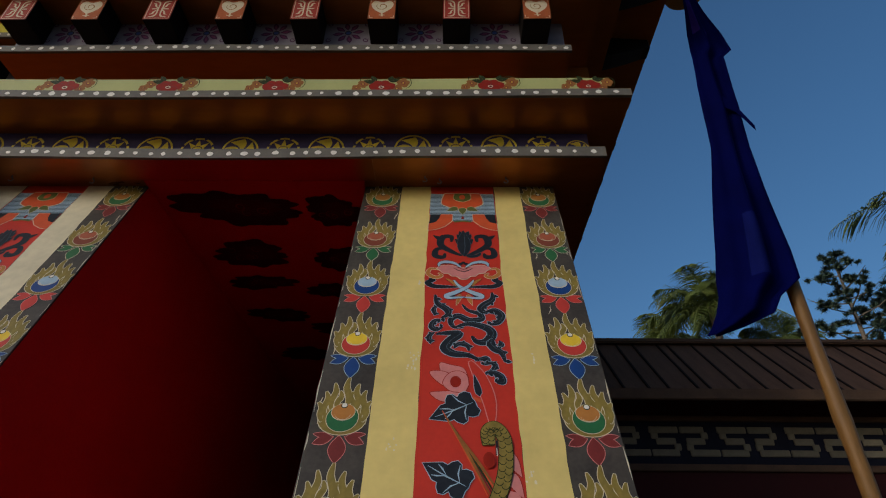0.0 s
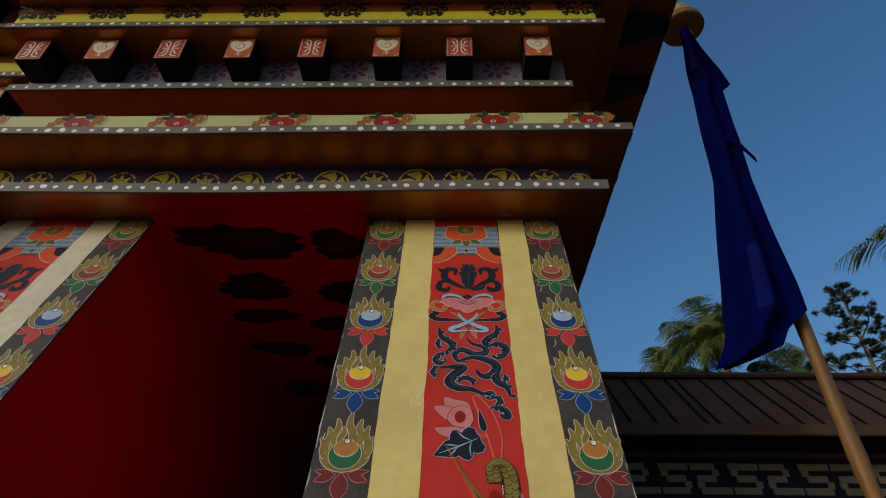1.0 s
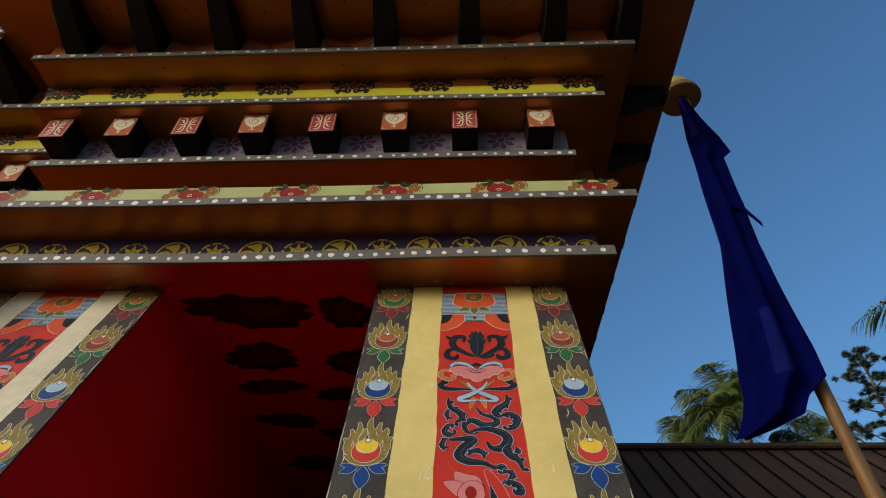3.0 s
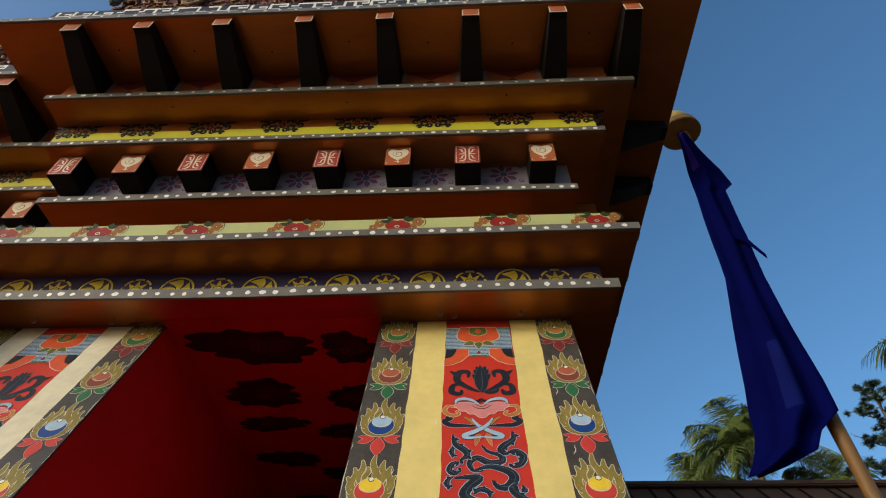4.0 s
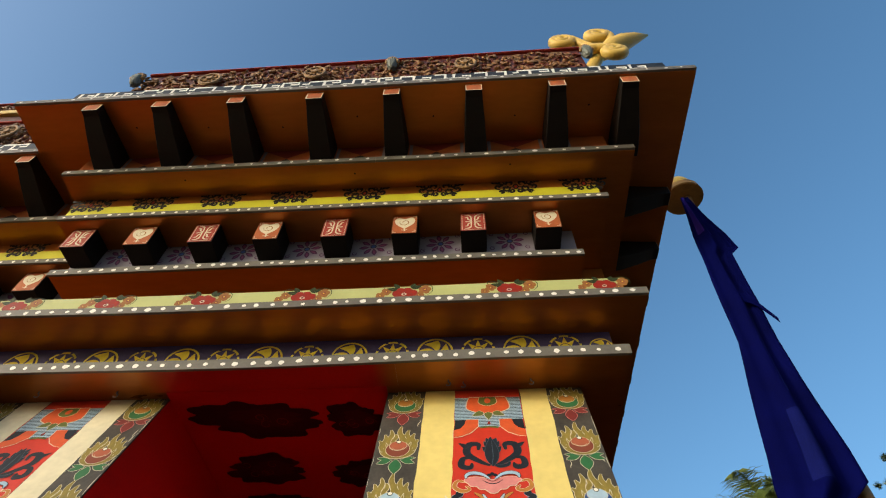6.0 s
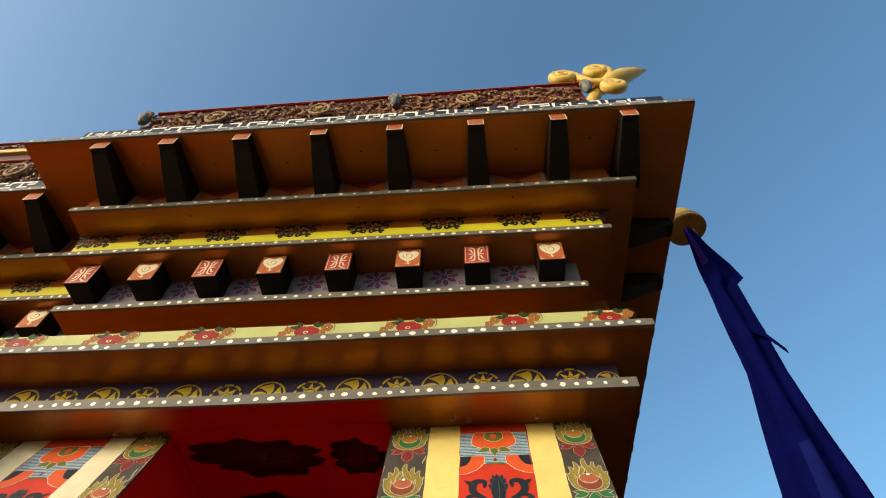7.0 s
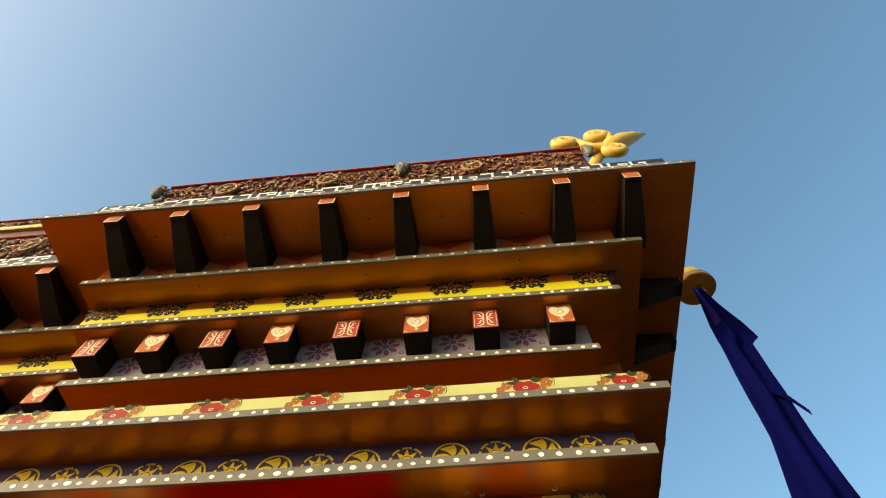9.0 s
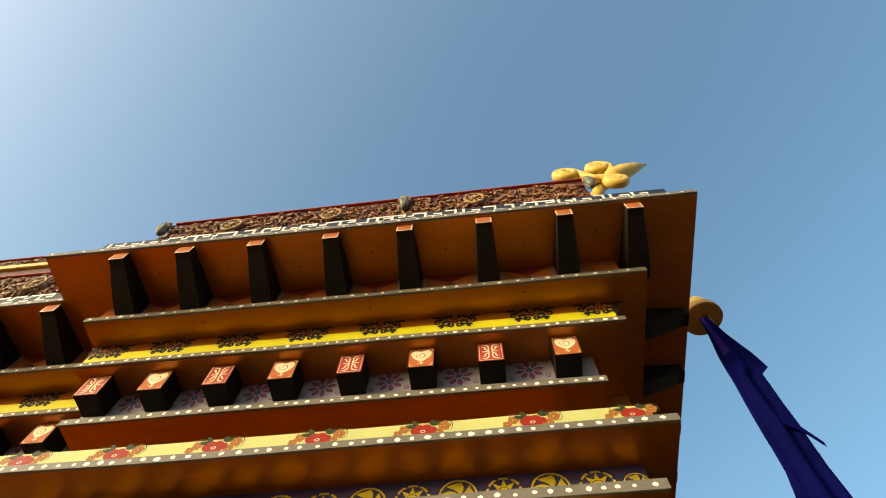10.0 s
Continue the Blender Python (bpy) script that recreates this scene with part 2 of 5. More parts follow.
def place(name, me, parent, loc, tilt=0.0, scale=1.0, label="", turn=0.0):
    ob = new(name, me)
    ob.parent = parent
    ob.location = loc
    ob.rotation_euler = (tilt, 0, turn)
    ob.scale = (scale, scale, scale)
    return tagged(ob, label)


# ---- ground ----
gv, gf = [], []
for i in range(41):
    for j in range(41):
        sx, sy = (i - 20) / 20, (j - 20) / 20
        gx, gy = 1500 * sx * abs(sx) ** 2, 1500 * sy * abs(sy) ** 2
        gv.append((gx, gy, 0.0))
for i in range(40):
    for j in range(40):
        a = i * 41 + j
        gf.append((a, a + 41, a + 42, a + 1))
tagged(part("ground", (gv, gf), M_GROUND), "worn brown-grey paving reaching out to the horizon", "ground", kind="structure")

# ---- gate: the battered pillars ----
LEAN = math.tan(radians(20.2))
TILT = -radians(20.2)
PTOP = 2.228
CAP = 2.266       # where the pillars meet the soffit
PY = 2.80


def face_y(z):
    """Where the pillars' leaning front lies at a height above the eye."""
    return PY + (z - PTOP) * LEAN


def leaning(x0, x1, z0, z1, proud, back=None):
    """A slab that follows the pillars' front; back: its rear plane, else a thin panel."""
    bm = bmesh.new()
    pts = []
    for x in (x0, x1):
        for z in (z0, z1):
            f = face_y(z) - proud
            pts += [(x, f, z + H), (x, back if back else f + proud - 0.0005, z + H)]
    v = [bm.verts.new(p) for p in pts]
    for q in ((0, 4, 6, 2), (1, 3, 7, 5), (0, 2, 3, 1), (4, 5, 7, 6), (2, 6, 7, 3), (0, 1, 5, 4)):
        bm.faces.new([v[i] for i in q])
    bmesh.ops.recalc_face_normals(bm, faces=bm.faces)
    return bm


def wavy_strip(x0, x1, z0, z1, proud, seed):
    """A painted stripe on the leaning front, with hand-drawn edges."""
    rnd = random.Random(seed)
    n = 60
    vs, fs = [], []
    a = b = 0.0
    for i in range(n + 1):
        z = z0 + (z1 - z0) * i / n
        a = 0.7 * a + rnd.uniform(-0.004, 0.004)
        b = 0.7 * b + rnd.uniform(-0.004, 0.004)
        for x in (x0 + a, x1 + b):
            vs.append((x, face_y(z) - proud, z + H))
    for i in range(n):
        fs.append((2 * i, 2 * i + 1, 2 * i + 3, 2 * i + 2))
    return vs, fs


def medallion(orb, crescent, lotus):
    line = M_PINK if lotus in (M_MAROON, M_SCARLET) else M_PALEBLUE if lotus is M_BLUE else M_LINE
    s = []
    cup = disc(0, 0.074, 0.096, 0.074, 24)
    s += [(grown(cup, 0.0030), M_LINE, 1), (cup, M_GOLD, 3)]
    for x0, z0, x1, z1, w in ((0.082, 0.060, 0.106, 0.158, 0.026), (0.072, 0.085, 0.080, 0.212, 0.026), (0.046, 0.105, 0.047, 0.246, 0.026), (0.026, 0.110, 0.026, 0.205, 0.024), (0.004, 0.112, 0.002, 0.280, 0.028),
                              (-0.024, 0.110, -0.026, 0.210, 0.024), (-0.048, 0.102, -0.054, 0.250, 0.026), (-0.072, 0.082, -0.084, 0.206, 0.026), (-0.082, 0.058, -0.108, 0.152, 0.026)):
        sway = 0.009 if x0 > 0 else -0.009
        p = stroke(spline([(x0, z0), (x0 + sway, z0 + 0.36 * (z1 - z0)), (0.45 * x0 + 0.55 * x1 - 0.7 * sway, z0 + 0.70 * (z1 - z0)), (x1, z1)], 4), w)
        s += [(grown(p, 0.0026), M_LINE, 4), (p, M_GOLD, 5)]
    for x, z, ang, ln, wd in ((-0.030, -0.006, 172, 0.072, 0.022), (0.030, -0.006, 8, 0.072, 0.022), (-0.022, -0.008, -158, 0.082, 0.036), (0.022, -0.008, -22, 0.082, 0.036), (0, -0.004, -90, 0.118, 0.064)):
        p = petal(x, z, ang, ln, wd, 10, 1.0)
        s += [(grown(p, 0.0026), line, 1 if ang != -90 else 3), (p, lotus, 2 if ang != -90 else 4)]
    s += [(disc(0, 0.066, 0.080, 0.064, 22), M_GOLD, 5.9), (disc(0, 0.076, 0.066, 0.066, 22), M_LINE, 7), (disc(0, 0.076, 0.0632, 0.0632, 22), crescent, 7.8), (disc(0, 0.104, 0.049, 0.041, 20), M_LINE, 8.7), (disc(0, 0.105, 0.0468, 0.0388, 20), orb, 9.5),
          (stroke(curl(0, 0.101, 0.034, 200, 0.40, 8, 0.0), 0.0028), M_LINE, 10.4), (disc(0.001, 0.135, 0.0135), M_LEAFP, 11.3), (disc(0.001, 0.136, 0.0105), M_WHITE, 12.2)]
    return ornament(s)


MEDALLIONS = [medallion(M_ORANGE, M_GREEN, M_MAROON), medallion(M_TERRA, M_UMBER, M_GREEN), medallion(M_PALEBLUE, M_BLUE, M_SCARLET), medallion(M_LEMON, M_SCARLET, M_BLUE)]


def leaf_shape(cx, cz, ang, size, fat=1.0):
    """A leaf with three pointed lobes to each side of its tip."""
    a = radians(ang)
    half = [(0.02, 0.14), (0.00, 0.32), (0.10, 0.44), (0.22, 0.42), (0.30, 0.34), (0.36, 0.48), (0.47, 0.52), (0.56, 0.40), (0.60, 0.28), (0.72, 0.28), (0.86, 0.17)]
    pts = [(0, 0)] + half + [(1.08, 0.0)] + [(x, -z) for x, z in half[::-1]]
    return [(cx + size * (x * math.cos(a) - fat * z * math.sin(a)), cz + size * (x * math.sin(a) + fat * z * math.cos(a))) for x, z in pts]


def veins(s, cx, cz, ang, size, fat, layer, m=M_CHAR):
    a = radians(ang)
    for pts in (((0.05, 0), (0.5, 0.02), (0.95, 0)), ((0.2, 0), (0.32, 0.2), (0.38, 0.45)), ((0.2, 0), (0.32, -0.2), (0.38, -0.45)), ((0.5, 0), (0.66, 0.12), (0.78, 0.18)), ((0.5, 0), (0.66, -0.12), (0.78, -0.18))):
        s.append((stroke([(cx + size * (x * math.cos(a) - fat * z * math.sin(a)), cz + size * (x * math.sin(a) + fat * z * math.cos(a))) for x, z in pts], 0.006), m, layer))


def outlined(s, pts, m, layer, line=M_PALEBLUE, d=0.0028):
    s.append((grown(pts, d), line, layer))
    s.append((pts, m, layer + 1))


def header_ornament():
    """Blue-lined head of the red panel with an orange drop; its top is at 0."""
    s = [([(-0.19, -0.205), (0.19, -0.205), (0.19, 0.02), (-0.19, 0.02)], M_PALEBLUE, 1)]
    for k in range(15):
        z = -0.198 + k * 0.0145
        s.append(([(-0.19, z), (0.19, z), (0.19, z + 0.005), (-0.19, z + 0.005)], M_INK, 2))
    drop = spline([(-0.105, 0.02), (-0.12, -0.05), (-0.115, -0.10), (-0.06, -0.135), (0, -0.155), (0.06, -0.135), (0.115, -0.10), (0.12, -0.05), (0.105, 0.02)], 4)
    outlined(s, drop, M_ORRED, 3, M_LINE, 0.006)
    outlined(s, spline([(-0.045, 0.02), (-0.05, -0.04), (0, -0.07), (0.05, -0.04), (0.045, 0.02)], 4), M_OLIVE, 5, M_LINE, 0.003)
    s.append((disc(0, -0.02, 0.018, 0.026), M_ORRED, 8))
    for x, a in ((0, -90), (-0.055, -150), (0.055, -30)):
        outlined(s, petal(x * 0.5, -0.135, a, 0.075, 0.045), M_OLIVE, 6, M_LINE, 0.0025)
    for sx in (-1, 1):
        dark = [(sx * 0.185, -0.205), (sx * 0.125, -0.205), (sx * 0.135, -0.25), (sx * 0.155, -0.285), (sx * 0.19, -0.30)]
        s.append((dark, M_INK, 4))
        band = [(sx * 0.125, -0.205), (sx * 0.058, -0.205), (sx * 0.06, -0.27), (sx * 0.10, -0.325), (sx * 0.15, -0.355), (sx * 0.193, -0.365), (sx * 0.193, -0.30), (sx * 0.155, -0.285), (sx * 0.135, -0.25)]
        outlined(s, band, M_ORRED, 3, M_LINE, 0.004)
    s.append(([(-0.056, -0.275), (0.056, -0.275), (0.056, -0.205), (-0.056, -0.205)], M_PALEBLUE, 2))
    for k in range(5):
        s.append(([(-0.056, -0.27 + k * 0.014), (0.056, -0.27 + k * 0.014), (0.056, -0.265 + k * 0.014), (-0.056, -0.265 + k * 0.014)], M_INK, 3))
    s.append((petal(0, -0.255, 90, 0.035, 0.018), M_ROSE, 4))
    s.append((stroke([(-0.05, -0.282), (0, -0.272), (0.05, -0.282)], 0.014, False), M_OLIVE, 5))
    return ornament(s)


def leafy_ornament():
    s = []
    for sx in (-1, 1):
        outlined(s, stroke(spline([(sx * 0.015, -0.12), (sx * 0.07, -0.085), (sx * 0.135, -0.02), (sx * 0.125, 0.055), (sx * 0.075, 0.06), (sx * 0.075, 0.01)]), 0.040), M_INK, 2, M_CHAR, 0.002)
        outlined(s, stroke(spline([(sx * 0.09, -0.055), (sx * 0.155, -0.06), (sx * 0.165, -0.12), (sx * 0.12, -0.135), (sx * 0.11, -0.10)]), 0.034), M_INK, 2, M_CHAR, 0.002)
        outlined(s, petal(sx * 0.13, 0.03, 90 - sx * 50, 0.07, 0.03), M_INK, 3, M_CHAR, 0.002)
    for q, (z, ang, ln, wd) in enumerate(((-0.03, 52, 0.085, 0.040), (-0.03, 128, 0.085, 0.040), (0.01, 60, 0.085, 0.038), (0.01, 120, 0.085, 0.038), (0.045, 68, 0.075, 0.034), (0.045, 112, 0.075, 0.034), (-0.13, 91, 0.255, 0.075))):
        outlined(s, petal(0.0, z, ang, ln, wd, 8, 0.8), M_INK, 4 if q < 6 else 6, M_SLATE, 0.0022)
    s.append((stroke(spline([(-0.006, -0.125), (0.004, -0.04), (0.0, 0.09)]), 0.004), M_SLATE, 9))
    outlined(s, stroke(spline([(0.0, -0.10), (0.03, -0.128), (0.075, -0.118), (0.09, -0.095)]), 0.022), M_INK, 4, M_SLATE, 0.002)
    return ornament(s)


def cloud_ornament():
    """The pink scalloped knot: grey-blue brows, orange curls, dark ribbons and a pale bow below."""
    s = []
    body = spline([(-0.138, 0.020), (-0.120, 0.040), (-0.075, 0.046), (-0.035, 0.036), (0, 0.024), (0.035, 0.036), (0.075, 0.046), (0.120, 0.040), (0.138, 0.020), (0.118, 0.002), (0.104, -0.018), (0.078, -0.020),
                   (0.060, -0.040), (0.036, -0.042), (0.018, -0.062), (0, -0.068), (-0.018, -0.062), (-0.036, -0.042), (-0.060, -0.040), (-0.078, -0.020), (-0.104, -0.018), (-0.118, 0.002)], 4)
    outlined(s, body, M_PINK, 6, M_LINE, 0.003)
    for sx in (-1, 1):
        brow = spline([(sx * 0.012, 0.030), (sx * 0.050, 0.064), (sx * 0.095, 0.074), (sx * 0.124, 0.060), (sx * 0.128, 0.036)])
        outlined(s, stroke(brow, 0.022), M_PALEBLUE, 8, M_INK, 0.0025)
        outlined(s, stroke(spline([(sx * 0.128, 0.012), (sx * 0.168, 0.020), (sx * 0.182, -0.020), (sx * 0.146, -0.050), (sx * 0.112, -0.038), (sx * 0.128, -0.016)]), 0.022), M_ORANGE, 3, M_LINE, 0.0022)
        outlined(s, stroke(spline([(sx * 0.030, -0.125), (sx * 0.085, -0.122), (sx * 0.150, -0.118), (sx * 0.182, -0.090), (sx * 0.150, -0.070), (sx * 0.172, -0.052)]), 0.030), M_INK, 1, M_PALEBLUE, 0.0018)
        outlined(s, stroke(spline([(sx * 0.050, -0.072), (sx * 0.020, -0.122), (sx * -0.040, -0.165), (sx * -0.086, -0.190), (sx * -0.070, -0.206), (sx * 0.0, -0.200)]), 0.026), M_PALEBLUE, 4 + (sx > 0) * 2, M_INK, 0.002)
        outlined(s, petal(sx * 0.018, -0.178, -90 + sx * 14, 0.085, 0.024), M_ORANGE, 3, M_LINE, 0.0015)
        outlined(s, stroke(spline([(sx * 0.090, -0.060), (sx * 0.060, -0.085), (sx * 0.040, -0.120)]), 0.016), M_ORANGE, 3, M_INK, 0.0015)
    s.append((stroke(spline([(-0.050, 0.024), (-0.024, 0.002), (0, -0.004), (0.024, 0.002), (0.050, 0.024)]), 0.006), M_INK, 9))
    s.append((stroke(spline([(-0.036, 0.034), (0, 0.012), (0.036, 0.034)]), 0.005), M_MAROON, 10))
    for x in (-0.014, 0.0, 0.014):
        s.append((disc(x, 0.056 + 0.010 * (x == 0), 0.011, 0.010, 9), M_INK, 11))
    return ornament(s)


def scroll_ornament():
    """Blue-black rolling scrolls with pale outlines."""
    s = []
    ribbons = [([(-0.013, 0.125), (0.014, 0.085), (0.065, 0.062), (0.072, 0.027), (0.019, 0.018), (-0.034, 0.047), (-0.067, 0.018), (-0.052, -0.024), (-0.008, -0.027)], 0.044),
               ([(-0.042, -0.024), (0.019, -0.004), (0.094, -0.030), (0.116, -0.070), (0.087, -0.113), (0.048, -0.114), (0.026, -0.080)], 0.056),
               ([(-0.131, -0.069), (-0.081, -0.063), (-0.029, -0.068), (-0.068, -0.108), (-0.091, -0.153), (-0.055, -0.184), (0.008, -0.193), (0.055, -0.223)], 0.058)]
    plumes = [([(-0.141, 0.191), (-0.129, 0.130), (-0.086, 0.090), (-0.079, 0.057), (-0.109, 0.031)], 0.044), ([(-0.121, 0.116), (-0.143, 0.100), (-0.141, 0.068), (-0.120, 0.060)], 0.028),
              ([(0.131, 0.210), (0.130, 0.159), (0.091, 0.122), (0.069, 0.091), (0.085, 0.062)], 0.046), ([(0.093, 0.070), (0.135, 0.086), (0.166, 0.051), (0.147, 0.004), (0.112, -0.011)], 0.044),
              ([(0.127, -0.095), (0.102, -0.124), (0.123, -0.158), (0.150, -0.179), (0.164, -0.232)], 0.044), ([(0.145, -0.106), (0.156, -0.132), (0.137, -0.144)], 0.026)]
    puffs = [([(-0.098, 0.018), (-0.136, 0.017), (-0.154, -0.021), (-0.132, -0.043), (-0.103, -0.024)], 0.034), ([(-0.138, -0.059), (-0.160, -0.080), (-0.159, -0.108), (-0.136, -0.108)], 0.030),
             ([(-0.053, -0.153), (-0.029, -0.128), (0.006, -0.139), (0.011, -0.169)], 0.034), ([(0.027, -0.201), (0.058, -0.213), (0.085, -0.209), (0.091, -0.235), (0.071, -0.245)], 0.030),
             ([(0.075, -0.245), (0.104, -0.235), (0.120, -0.251), (0.104, -0.277), (0.082, -0.281)], 0.030), ([(0.081, -0.290), (0.110, -0.287), (0.141, -0.308), (0.146, -0.339), (0.119, -0.339)], 0.036)]
    lines = ribbons + plumes + puffs
    for k, (pts, w) in enumerate(lines):
        run = spline(pts)
        layer = 1 + 2 * (k % 4)
        for width, m, lift in ((0.76 * w + 0.0062, M_PALEBLUE, 0), (0.76 * w, M_INK, 1)):
            edge = stroke(run, width)
            n = len(run)
            s += [([edge[q], edge[q + 1], edge[2 * n - 2 - q], edge[2 * n - 1 - q]], m, layer + lift) for q in range(n - 1)]
        s.append((stroke([(x + 0.12 * w, z + 0.10 * w) for x, z in run[2:-2]], 0.0028), M_SLATE, layer + 2))
        if k > 2:        # feathered tips along the outer side
            for q in range(3, len(run) - 1, 5):
                (ax, az), (bx, bz) = run[q - 1], run[q + 1]
                ang = math.degrees(math.atan2(bz - az, bx - ax))
                outlined(s, petal(run[q][0], run[q][1], ang + (70 if k % 2 else -70), 0.66 * w, 0.42 * w, 6, 0.8), M_INK, layer - 0.4, M_PALEBLUE, 0.0022)
    return ornament(s)


def lotus_ornament():
    """Pink lotus on a stalk above dark leaves, a golden scaled coil and reeds."""
    s = []
    upper = spline([(-0.012, -0.050), (-0.070, -0.020), (-0.100, 0.040), (-0.108, 0.098), (-0.060, 0.086), (-0.010, 0.070), (0.010, 0.020)], 5)
    side = spline([(-0.030, -0.045), (-0.080, -0.030), (-0.120, 0.000), (-0.150, 0.048), (-0.090, 0.050), (-0.050, 0.020)], 5)
    lower = spline([(0.0, -0.045), (-0.060, -0.052), (-0.100, -0.055), (-0.146, -0.062), (-0.105, -0.100), (-0.050, -0.106), (-0.010, -0.085)], 5)
    front = spline([(-0.005, -0.060), (-0.065, -0.050), (-0.094, -0.012), (-0.072, 0.036), (-0.030, 0.052), (0.004, 0.030), (0.012, -0.020)], 5)
    for q, (pts, m) in enumerate(((upper, M_PINK), (side, M_PINK), (lower, M_PINK), (front, M_PINK))):
        outlined(s, pts, m, 1 + q, M_ROSE, 0.0032)
    outlined(s, disc(-0.044, -0.005, 0.037, 0.052), M_PINK, 5, M_ROSE, 0.003)
    s.append((disc(-0.042, -0.005, 0.023, 0.030), M_ROSE, 8))
    s.append((stroke(spline([(-0.005, -0.058), (0.025, -0.085), (0.062, -0.10)]), 0.016, False), M_ORRED, 2))
    reed = spline([(0.021, 0.106), (0.060, 0.02), (0.092, -0.10), (0.098, -0.21)])
    outlined(s, stroke(reed, 0.056), M_REDSTRIP, 3, M_PINK, 0.004)
    outlined(s, petal(0.055, -0.08, 100, 0.12, 0.028), M_INK, 5, M_PALEBLUE, 0.002)
    for cx, cz, ang, size in ((0.035, -0.105, 205, 0.185), (0.0, -0.47, 150, 0.175)):
        outlined(s, leaf_shape(cx, cz, ang, size, 0.78), M_INK, 7, M_PALEBLUE, 0.003)
        veins(s, cx, cz, ang, size, 0.78, 9, M_PALEBLUE)
    for k in range(6):
        x = -0.095 + 0.010 * k
        s.append((stroke([(x, -0.15 - 0.018 * k), (x + 0.075, -0.30 - 0.012 * k), (x + 0.16, -0.50)], 0.013), (M_ORRED, M_BUD, M_MAROON, M_LEAFP)[k % 4], 11 + k % 2))
    coil = spline([(0.082, -0.30), (0.078, -0.245), (0.108, -0.225), (0.138, -0.275), (0.138, -0.37), (0.122, -0.45), (0.09, -0.53)])
    outlined(s, stroke(coil, 0.050, False), M_GOLD, 13, M_LEAFP, 0.003)
    for k in range(1, len(coil) - 1):
        x, z = coil[k]
        s.append((stroke(curl(x + (0.012 if k % 2 else -0.012), z, 0.013, 190, 0.45, 5, 0.0), 0.003, False), M_LEAFP, 16))
    outlined(s, stroke([(0.110, -0.285), (0.108, -0.345)], 0.026), M_INK, 17, M_MAROON, 0.003)
    s.append((stroke([(0.108, -0.315), (0.108, -0.35)], 0.012), M_WHITE, 20))
    s.append((disc(0.078, -0.365, 0.022, 0.033), M_ROSE, 17))
    for z in (-0.33, -0.41, -0.48):
        outlined(s, petal(0.145, z, -65, 0.11, 0.045), M_PINK, 1, M_ROSE, 0.003)
    return ornament(s)


HEADER, LEAFY, CLOUD, SCROLL, LOTUS = header_ornament(), leafy_ornament(), cloud_ornament(), scroll_ornament(), lotus_ornament()


